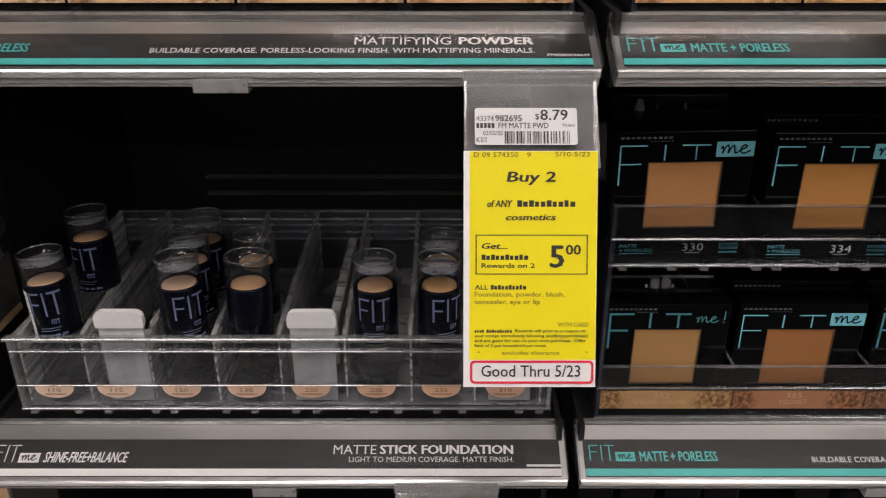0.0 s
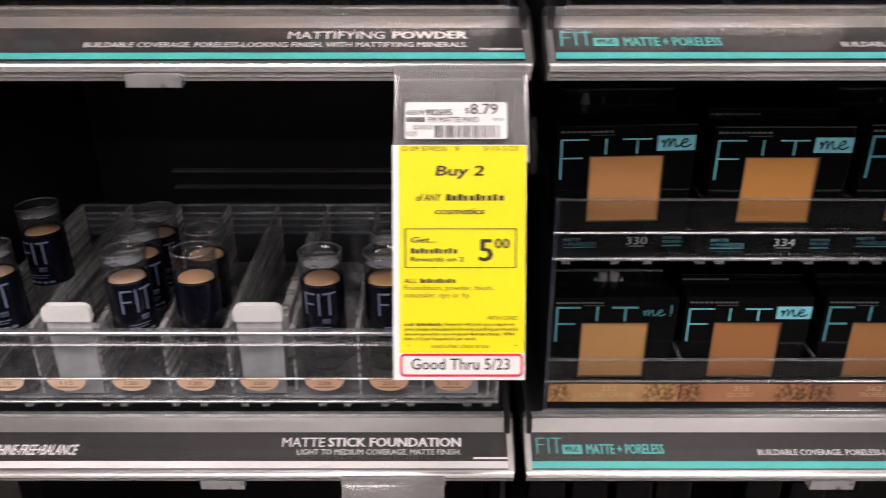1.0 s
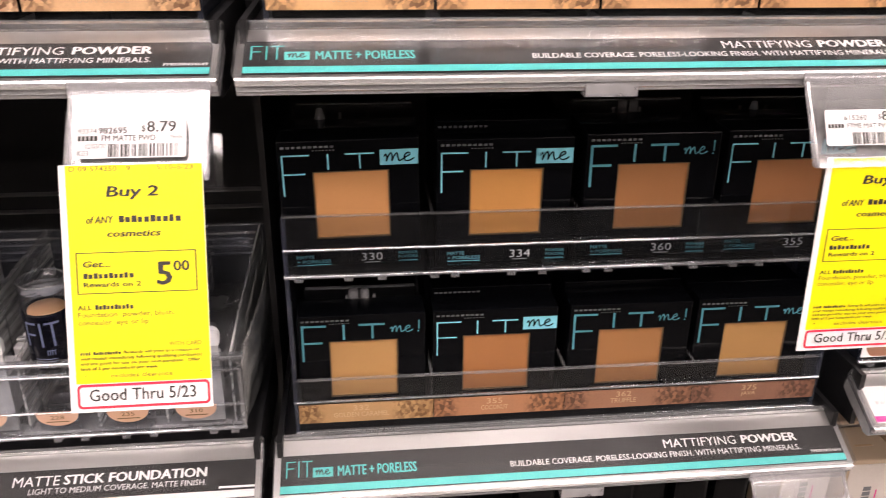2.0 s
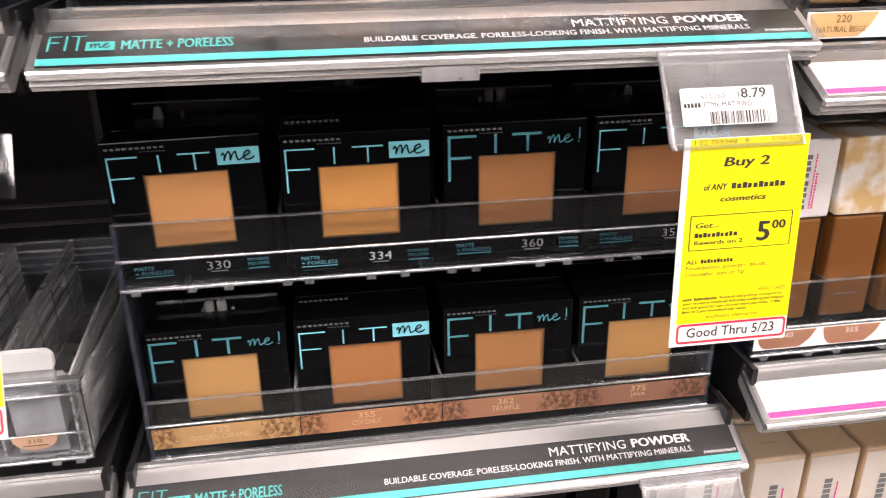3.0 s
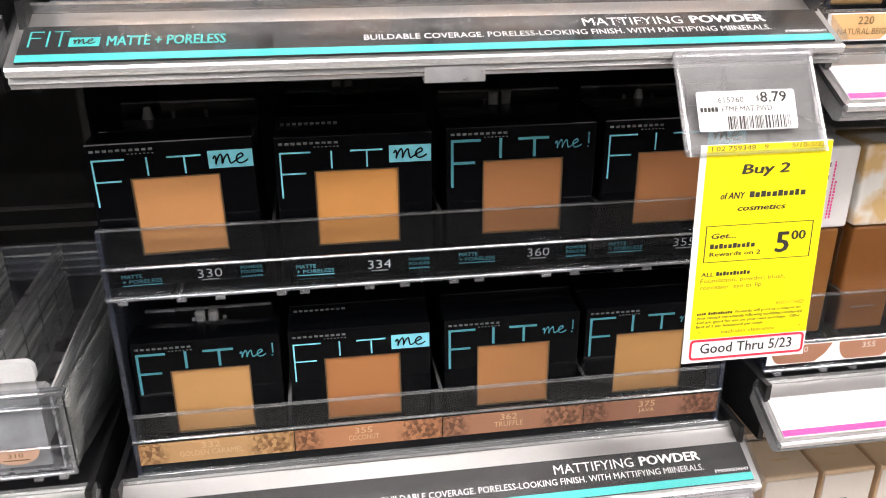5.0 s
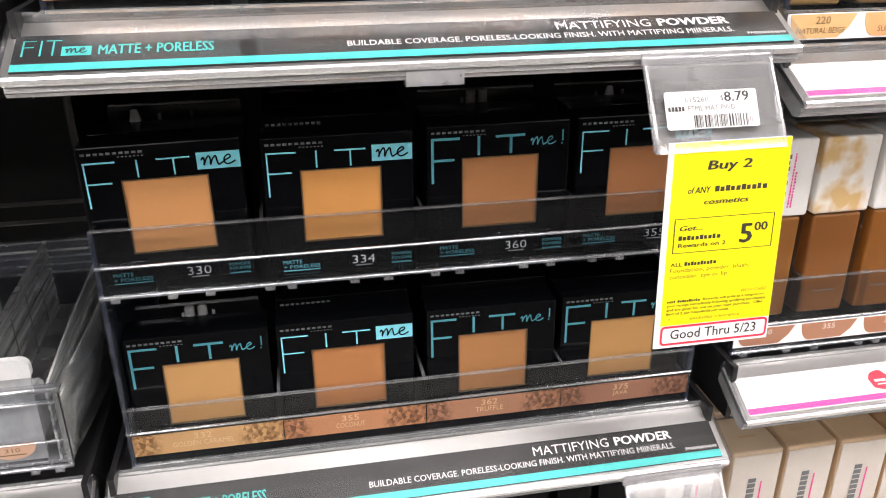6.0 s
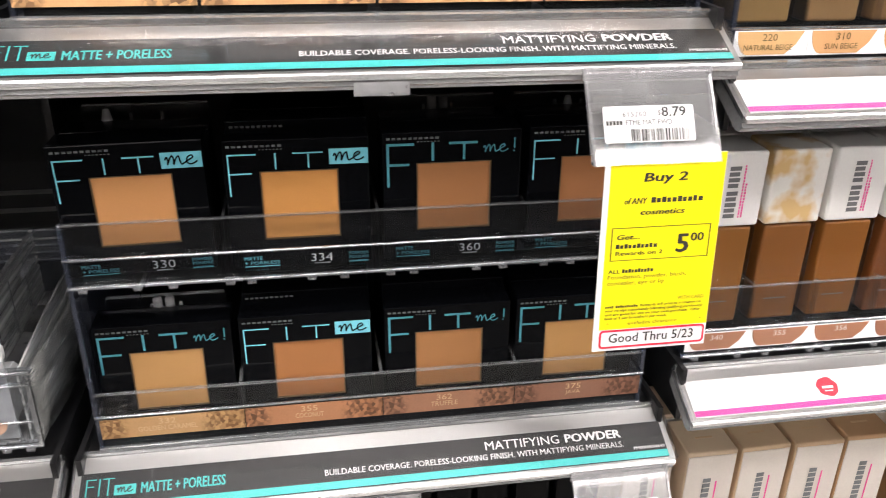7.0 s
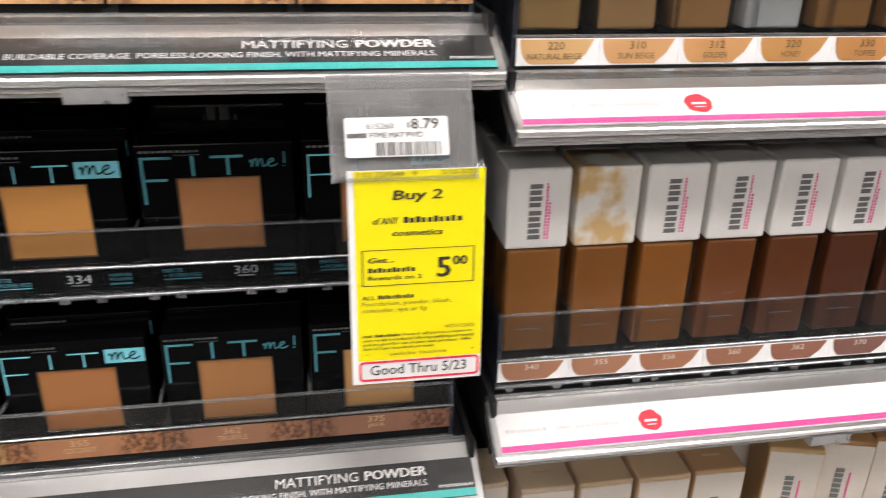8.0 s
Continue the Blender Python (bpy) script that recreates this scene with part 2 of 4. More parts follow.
def lathe(bm, outline, n=28):
    """A round solid about z from radius and height pairs."""
    rings = []
    for r, z in outline:
        rings.append([bm.verts.new((r * math.cos(2 * math.pi * i / n), r * math.sin(2 * math.pi * i / n), z)) for i in range(n)] if r > 1e-6 else [bm.verts.new((0, 0, z))])
    for p, q in zip(rings, rings[1:]):
        for i in range(n):
            j = (i + 1) % n
            if len(p) == 1 and len(q) == 1:
                continue
            if len(p) == 1:
                bm.faces.new((p[0], q[j], q[i]))
            elif len(q) == 1:
                bm.faces.new((p[i], p[j], q[0]))
            else:
                bm.faces.new((p[i], p[j], q[j], q[i]))
    bmesh.ops.recalc_face_normals(bm, faces=bm.faces)
    for f in bm.faces:
        f.smooth = True
    return bm


def rect(bm, x0, x1, y0, y1, z=0.0):
    bm.faces.new([bm.verts.new(c) for c in ((x0, y0, z), (x1, y0, z), (x1, y1, z), (x0, y1, z))])
    return bm


def bars(*rs):
    bm = bmesh.new()
    for r in rs:
        rect(bm, *r)
    return bm


def as_mesh(name, bm, material):
    me = bpy.data.meshes.new(name)
    bm.to_mesh(me)
    bm.free()
    me.materials.append(material)
    return me


def thing(name, label, category, at=None, group="", kind=""):
    ob = new(name)
    ob.empty_display_size = 0.01
    ob.matrix_basis = at if at is not None else Matrix()
    return tagged(ob, label, category, group, kind)


def solid(name, bm, material, label, category="", group="", kind=""):
    return tagged(new(name, as_mesh(name, bm, material)), label, category, group, kind)


def part(name, bm, material, parent, label="", at=None):
    me = bm if isinstance(bm, bpy.types.Mesh) else as_mesh(name, bm, material)
    ob = new(name, me)
    ob.parent = parent
    at = at if at is not None else Matrix()
    if parent.parent is not None:      # a piece of a part: its pose, too, is given in the thing's own space
        at = parent.matrix_basis.inverted() @ at
    ob.matrix_basis = at
    return tagged(ob, label)


LETTERS = {}


def letters(text, x0, x1, y0, y1, material, bold=0.0, shear=0.0):
    """Flat lettering that fills the box x0..x1, y0..y1 of its plane."""
    key = (text, round(x1 - x0, 5), round(y1 - y0, 5), bold, shear, material.name, round(x0, 5), round(y0, 5))
    if key in LETTERS:
        return LETTERS[key]
    cu = bpy.data.curves.new("lettering", "FONT")
    cu.body, cu.size, cu.offset, cu.shear, cu.resolution_u = text, 1.0, min(bold, 0.0), shear, 2
    tmp = bpy.data.objects.new("lettering", cu)
    me = bpy.data.meshes.new_from_object(tmp)
    bpy.data.objects.remove(tmp)
    bpy.data.curves.remove(cu)
    n = len(me.vertices)
    co = np.zeros(n * 3)
    me.vertices.foreach_get("co", co)
    co = co.reshape(n, 3)
    if bold > 0:       # heavier strokes: the outline again a little to each side
        faces = [list(p.vertices) for p in me.polygons]
        k = 0.9 * bold
        co = np.concatenate([co + (dx, dy, dz) for dx, dy, dz in ((-k, 0, 0), (k, 0, 2e-5), (0, 0.4 * k, 4e-5), (0, -0.4 * k, 6e-5))])
        faces = [[v + n * j for v in f] for j in range(4) for f in faces]
        n = len(co)
        me = bpy.data.meshes.new("lettering")
        me.from_pydata(co.tolist(), [], faces)
    lo, hi = co.min(axis=0), co.max(axis=0)
    co[:, 0] = x0 + (co[:, 0] - lo[0]) / (hi[0] - lo[0]) * (x1 - x0)
    co[:, 1] = y0 + (co[:, 1] - lo[1]) / (hi[1] - lo[1]) * (y1 - y0)
    me.vertices.foreach_set("co", co.ravel())
    me.materials.clear()
    me.materials.append(material)
    me.name = "lettering"
    LETTERS[key] = me
    return me


def plane(o, xdir, ydir):
    """The pose of a flat sheet at o with the given directions of its width and height."""
    x = Vector(xdir).normalized()
    z = x.cross(Vector(ydir)).normalized()
    y = z.cross(x)
    m = Matrix((x, y, z)).transposed().to_4x4()
    m.translation = Vector(o)
    return m


def write(parent, at, material, text, x0, x1, y0, y1, bold=0.0, shear=0.0, lift=0.0003, name="lettering"):
    return part(name, letters(text, x0, x1, y0, y1, material, bold, shear), None, parent, "", at @ Matrix.Translation((0, 0, lift)))


def mark(parent, at, material, rs, lift=0.0003, name="print_bar"):
    ob = part(name, bars(*rs), material, parent, "", at @ Matrix.Translation((0, 0, lift)))
    return tagged(ob, kind="stuff") if len(rs) > 5 else ob


def blocks(x0, x1, y0, y1, n, seed=1):
    """A row of small plain blocks in the size of small print."""
    rnd = random.Random(seed)
    step = (x1 - x0) / n
    return [(x0 + i * step, x0 + (i + rnd.choice((0.7, 0.78, 0.84))) * step, y0, y0 + (y1 - y0) * rnd.choice((1, 0.8, 0.8))) for i in range(n)]


def blocks_up(x0, x1, y0, y1, n, seed=1):
    """A column of small plain blocks in the size of small print."""
    return [(c, d, a, b) for a, b, c, d in blocks(y0, y1, x0, x1, n, seed)]


def squiggle(x0, x1, y0, y1, w):
    """A plain pen stroke: three arches, then a loop."""
    bm = bmesh.new()
    path = ((0.0, 0.55), (0.06, 0.85), (0.09, 0.45), (0.07, 0.02), (0.13, 0.55), (0.23, 0.98), (0.27, 0.55), (0.26, 0.05), (0.33, 0.60), (0.43, 0.95), (0.46, 0.45), (0.50, 0.05), (0.58, 0.15),
            (0.72, 0.45), (0.86, 0.72), (0.82, 0.98), (0.70, 0.75), (0.67, 0.35), (0.74, 0.03), (0.88, 0.10), (1.0, 0.35))
    ctrl = [Vector((x0 + u * (x1 - x0), y0 + v * (y1 - y0), 0)) for u, v in path]
    m, pts = len(ctrl), []
    for i in range(m - 1):
        p0, p1, p2, p3 = (ctrl[max(0, min(m - 1, i + k))] for k in (-1, 0, 1, 2))
        for k in range(4):
            u = k / 4
            pts.append(0.5 * ((2 * p1) + (p2 - p0) * u + (2 * p0 - 5 * p1 + 4 * p2 - p3) * u * u + (3 * p1 - p0 - 3 * p2 + p3) * u ** 3))
    pts.append(ctrl[-1])
    n = len(pts) - 1
    prev = None
    for i, p in enumerate(pts):
        d = (pts[min(i + 1, n)] - pts[max(i - 1, 0)]).normalized()
        nrm = Vector((-d.y, d.x, 0)) * w / 2
        p = p + Vector((0, 0, 1e-6 * i))
        cur = (bm.verts.new(p + nrm), bm.verts.new(p - nrm))
        if prev:
            bm.faces.new((prev[1], cur[1], cur[0], prev[0]))
        prev = cur
    return bm


# ---- the store round the display ----
def room():
    solid("floor", slab(-6, 6, -6, 4, -0.1, 0.0), M_FLOOR, "pale polished vinyl store floor", "floor", kind="structure")
    solid("ceiling", slab(-6, 6, -6, 4, 3.0, 3.1), M_CEIL, "white suspended store ceiling", "ceiling", kind="structure")
    solid("wall_north", slab(-6, 6, 4.0, 4.1, 0, 3), M_WALL, "plain painted store wall", "wall", kind="structure")
    solid("wall_south", slab(-6, 6, -6.1, -6.0, 0, 3), M_WALL, "plain painted store wall", "wall", kind="structure")
    solid("wall_west", slab(-6.1, -6, -6, 4, 0, 3), M_WALL, "plain painted store wall", "wall", kind="structure")
    solid("wall_east", slab(6, 6.1, -6, 4, 0, 3), M_WALL, "plain painted store wall", "wall", kind="structure")
    # unseen wall, kept dark so that glossy black cartons mirror little light
    solid("wall_aisle", slab(-6, 6, -2.2, -1.9, 0, 1.75), M_DARKWALL, "unseen dark wall across the aisle, added for reflections", "wall", kind="structure")
    # raised out of view to keep ceiling reflections off the upper signs
    solid("wall_display", slab(-3, 3, 0.66, 0.72, 0, 2.5), M_PANEL, "black back panel of the display wall", "wall", kind="structure")
    solid("wall_plinth", slab(-3, 3, 0.40, 0.655, 0, 0.80), M_PANEL, "black closed base of the display wall", "wall", kind="structure")
    first = thing("ceiling_light", "long white fluorescent ceiling light", "light", pose(-0.85, -0.82, 2.95), "ceiling lights")
    part("frame", slab(-0.68, 0.68, -0.18, 0.18, 0.005, 0.05, 0.005), M_WCAP, first)
    part("diffuser", slab(-0.66, 0.66, -0.16, 0.16, -0.01, 0.004, 0.003), M_LIGHT, first)
    # unseen lights: y -0.28 placed to brighten sign bands, y -2.3 tray interiors
    for x, y in ((0.38, -0.28), (1.9, -0.82), (-3.6, -0.82), (4.4, -0.82), (-0.9, -3.6), (1.9, -3.6), (-3.6, -3.6), (4.4, -3.6), (-0.9, 2.4), (1.9, 2.4), (-0.85, -2.3), (1.9, -2.3), (-3.6, -2.3)):
        copy_thing(first, pose(x, y, 2.95))


room()

# ---- shelves with their tilted sign strips ----
EMX = 0.0895                # the round emblem along a white strip
UY, UZ = 0.891, 0.454      # up the slope of a sign strip
SY = 0.3575                # the front edge of every sign strip


def shelf(x0, x1, zb, deck_z):
    """A black shelf with a grey front rail under its sign strip. zb: height of the strip's front edge."""
    sh = thing("shelf", "black steel display shelf with a grey price rail", "shelf", pose(x0, SY, zb), "display shelves")
    w = x1 - x0
    part("deck", slab(0.004, w - 0.004, 0.030, 0.30, deck_z - zb - 0.016, deck_z - zb - 0.001, 0.001), M_BLACK, sh)
    part("bracket", slab(0.002, 0.005, 0.02, 0.30, deck_z - zb - 0.03, deck_z - zb + 0.004), M_BLACK, sh)
    part("bracket", slab(w - 0.005, w - 0.002, 0.02, 0.30, deck_z - zb - 0.03, deck_z - zb + 0.004), M_BLACK, sh)
    prof = [(0.000, -0.0010), (-0.0015, -0.0020), (-0.0012, -0.0042), (0.0008, -0.0048), (0.0004, -0.0066), (0.0020, -0.0095), (0.006, -0.0100), (0.032, 0.004), (0.030, 0.0115), (0.003, -0.0012)]
    part("price_rail", extrude_x(bmesh.new(), prof, 0.001, w - 0.001), M_RAIL, sh, "grey ribbed price rail")
    part("bright_strip", extrude_x(bmesh.new(), [(-0.0002, -0.0064), (-0.0004, -0.0072), (0.0004, -0.0078), (0.0008, -0.0068)], 0.0012, w - 0.0012), M_RAIL, sh, "bright metal strip along the rail")
    part("bright_strip", extrude_x(bmesh.new(), [(-0.0020, -0.0011), (-0.0026, -0.0020), (-0.0026, -0.0036), (-0.0019, -0.0046), (-0.0006, -0.0030)], 0.0012, w - 0.0012), M_STEEL, sh, "bright metal strip along the rail")
    return sh


def sign(x0, x1, zb, kind):
    """The tilted clear holder with its printed insert."""
    w = x1 - x0
    words = {"powder": "charcoal sign strip with a teal line, white product wording", "stick": "charcoal sign strip with a white line, white product wording", "bottle": "white sign strip with a pink line and red round emblem"}[kind]
    s = thing("sign_strip", words, "sign", pose(x0, SY, zb), "sign strips")
    at = plane((0, 0, 0), (1, 0, 0), (0, UY, UZ))
    up = lambda a, n: (a * UY - n * UZ, a * UZ + n * UY)
    part("holder", extrude_x(bmesh.new(), [up(-0.001, -0.0025), up(0.032, -0.0025), up(0.032, -0.0008), up(-0.001, -0.0008)], 0.0005, w - 0.0005), M_BAND, s, "pale metallic backing that mimics mirrored ceiling light")
    top = 0.0225 if kind != "bottle" else 0.0235
    panel = M_WHITEPRINT if kind == "bottle" else M_PRINT
    ins = part("insert", extrude_x(bmesh.new(), [up(0.0005, -0.0006), up(top, -0.0006), up(top, 0.0), up(0.0005, 0.0)], 0.004, w - 0.004), panel, s)
    line = {"powder": M_TEAL, "stick": M_WHITEPRINT, "bottle": M_PINK}[kind]
    a0, a1 = (0.0008, 0.0050) if kind != "bottle" else (0.0010, 0.0045)
    mark(ins, at, line, [(0.004, w - 0.004, a0, a1)], 0.0002, "line")
    T = lambda text, xa, xb, ya, yb, m, b=0.0, sh=0.0: write(ins, at, m, text, xa, xb, ya, yb, b, sh)
    if kind == "powder":
        T("MATTIFYING", w - 0.109, w - 0.0660, 0.0143, 0.0195, M_WHITEPRINT)
        T("POWDER", w - 0.0625, w - 0.029, 0.0143, 0.0195, M_WHITEPRINT, 0.042)
        T("BUILDABLE COVERAGE. PORELESS-LOOKING FINISH. WITH MATTIFYING MIINERALS.", w - 0.199, w - 0.029, 0.0086, 0.0120, M_WHITEPRINT, 0.008)
        T("PM0000034649", w - 0.0235, w - 0.005, 0.0062, 0.0080, M_WHITEPRINT, 0.02)
        T("MATTE + PORELESS", 0.035, 0.0785, 0.0092, 0.0152, M_TEAL, 0.03)
        mark(ins, at, M_TEAL, [(0.007, 0.0077, 0.0095, 0.0190), (0.007, 0.012, 0.0184, 0.0190), (0.0077, 0.0112, 0.0146, 0.0152), (0.0135, 0.0142, 0.0095, 0.0190), (0.0155, 0.0212, 0.0184, 0.0190), (0.018, 0.0187, 0.0095, 0.0190)], name="emblem")
        mark(ins, at, M_TEAL, [(0.0215, 0.0325, 0.0092, 0.0148)], name="emblem_badge")
        part("emblem_stroke", squiggle(0.023, 0.031, 0.0105, 0.0135, 0.0006), M_PRINT, ins, "", at @ Matrix.Translation((0, 0, 0.0005)))
    elif kind == "stick":
        T("MATTE", w - 0.131, w - 0.107, 0.0135, 0.0190, M_WHITEPRINT)
        T("STICK FOUNDATION", w - 0.105, w - 0.030, 0.0135, 0.0190, M_WHITEPRINT, 0.042)
        T("LIGHT TO MEDIUM COVERAGE. MATTE FINISH.", w - 0.122, w - 0.030, 0.0088, 0.0120, M_WHITEPRINT)
        mark(ins, at, M_WHITEPRINT, [(w - 0.023, w - 0.004, 0.0062, 0.0074)])
        T("SHINE-FREE+BALANCE", 0.039, 0.086, 0.0085, 0.0148, M_WHITEPRINT, 0.03, 0.25)
        mark(ins, at, M_WHITEPRINT, [(0.011, 0.0117, 0.009, 0.0190), (0.011, 0.0158, 0.0184, 0.0190), (0.0117, 0.0150, 0.0143, 0.0149), (0.0172, 0.0178, 0.009, 0.0190), (0.019, 0.0245, 0.0184, 0.0190), (0.0215, 0.0221, 0.009, 0.0190)], name="emblem")
        mark(ins, at, M_WHITEPRINT, [(0.0250, 0.0365, 0.0085, 0.0142)], name="emblem_badge")
        part("emblem_stroke", squiggle(0.0265, 0.035, 0.0098, 0.0130, 0.0006), M_PRINT, ins, "", at @ Matrix.Translation((0, 0, 0.0005)))
    else:
        mark(ins, at, M_PALEPRINT, blocks(0.008, 0.031, 0.0116, 0.0140, 8, 2) + blocks(0.036, 0.044, 0.0116, 0.0140, 4, 3) + blocks(0.047, 0.0715, 0.0116, 0.0140, 9, 4))
        bm = bmesh.new()
        rim = [bm.verts.new((EMX + 0.0066 * math.cos(a) * (1 + 0.05 * math.sin(7 * a)), 0.0125 + 0.0062 * math.sin(a) * (1 + 0.05 * math.cos(5 * a)), 0)) for a in [2 * math.pi * i / 40 for i in range(40)]]
        bm.faces.new(rim)
        part("emblem", bm, M_RED, ins, "red round emblem", at @ Matrix.Translation((0, 0, 0.0003)))
        mark(ins, at, M_WHITEPRINT, [(EMX - 0.0035, EMX + 0.0035, 0.0115, 0.0130), (EMX - 0.0025, EMX + 0.0025, 0.0095, 0.0102)], 0.0005, "emblem_bar")
    # the clear cover with its bent ends
    cover = bmesh.new()
    extrude_x(cover, [up(-0.0014, 0.0016), up(0.0335, 0.0016), up(0.0335, 0.0026), up(-0.0014, 0.0026)], 0.0, w)
    part("cover", cover, M_COVER, s, "clear glossy cover")
    for e in (0.0, w - 0.0007):
        part("end_cap", extrude_x(bmesh.new(), [up(-0.0014, -0.0030), up(0.0335, -0.0030), up(0.0335, 0.0026), up(-0.0014, 0.0026)], e, e + 0.0007), M_TRAY, s, "clear end")
    part("top_edge", extrude_x(bmesh.new(), [up(0.0322, -0.0030), up(0.0340, -0.0030), up(0.0340, 0.0030), up(0.0322, 0.0030)], 0.0012, w - 0.0012), M_EDGE, s, "clear upper edge")
    return s


A0, A1, B0, B1, E0, E1 = -0.262, 0.0695, 0.0750, 0.4050, 0.4095, 0.7395
Z0, Z1 = -0.60, -0.2645
ZT, ZL = 1.3210, 1.0945        # strips of the two black sections
ZE, ZF = 1.2955, 1.1195        # strips of the white section
for x0, x1, zs, kind in ((Z0, Z1, (ZE, ZF), "bottle"), (A0, A1, (ZT,), "powder"), (A0, A1, (ZL,), "stick"), (B0, B1, (ZT, ZL), "powder"), (E0, E1, (ZE, ZF), "bottle")):
    for z in zs:
        shelf(x0, x1, z, z + 0.0155)
        sign(x0, x1, z, kind)
for x in (0.5 * (Z1 + A0), 0.5 * (A1 + B0), 0.5 * (B1 + E0)):
    solid("upright", slab(x - 0.0018, x + 0.0018, 0.46, 0.655, 0.0, 2.0), M_BLACK, "black steel upright between two display sections", "upright", "uprights", "structure")
# dark shelves above and below that close the display; the upper one is added, unseen
for x0, x1 in ((Z0, Z1), (A0, A1), (B0, B1), (E0, E1)):
    for z in (0.86, 1.56):
        shelf(x0, x1, z, z + 0.0155)


# ---- clear trays ----
def tray(x0, x1, z0, front, tiers, depth, lanes, label, wall=None):
    """A clear tray: for each tier a floor, a stepped front lip, sides and lane dividers. tiers: height of floor, ledge and lip."""
    t = thing("display_tray", label, "tray", pose(x0, front, z0), "clear trays")
    w = x1 - x0
    for base, ledge, lip, back in tiers:
        part("tray_floor", slab(0.0, w, 0.002 + back, depth, base, base + 0.0018), M_CLIP if wall else M_TRAY, t)
        part("front_lip", slab(0.0, w, back, back + 0.0016, base, lip), M_TRAY, t)
        part("lip_edge", slab(0.0, w, back - 0.0002, back + 0.0018, lip, lip + 0.0008), M_EDGE, t)
        part("front_ledge", slab(-0.0006, w + 0.0006, back - 0.0012, back + 0.0004, ledge, ledge + 0.0012, 0.0003), M_EDGE, t)
        part("foot_edge", slab(-0.0006, w + 0.0006, back - 0.0016, back + 0.0008, base - 0.0012, base + 0.0004, 0.0003), M_EDGE, t)
        for i in range(1, lanes):
            x = w * i / lanes
            part("divider", slab(x - 0.0006, x + 0.0006, back + 0.002, depth, base + 0.0018, lip - 0.001), M_TRAY, t)
            part("divider_edge", slab(x - 0.0008, x + 0.0008, back + 0.002, depth, lip - 0.001, lip - 0.0003), M_EDGE, t)
        n = 22
        for i in range(n):
            if i % 3 != 1:
                x = w * (i + 0.5) / n + 0.003 * math.sin(i * 5.1)
                part("foot", slab(x - 0.0022, x + 0.0022, back - 0.0024, back + 0.001, base - 0.0026, base - 0.0012), M_EDGE, t)
    lo, hi = min(a[0] for a in tiers), max(a[2] for a in tiers)
    for x in (0.0, w - 0.0016):
        part("side", slab(x, x + 0.0016, 0.0, depth, lo, hi), wall or M_SIDE, t)
        part("side_edge", slab(x - 0.0004, x + 0.0020, -0.0006, 0.0012, lo, hi), M_EDGE if wall else M_SIDE, t)
    return t


tray(0.0875, 0.3925, 1.1130, 0.3895, [(-0.0012, 0.0180, 0.0320, 0.0), (0.0965, 0.1105, 0.1290, 0.0)], 0.13, 4, "clear two-tier tray holding black powder boxes")


# ---- powder boxes ----
BW, BH, BD = 0.0705, 0.0664, 0.0200


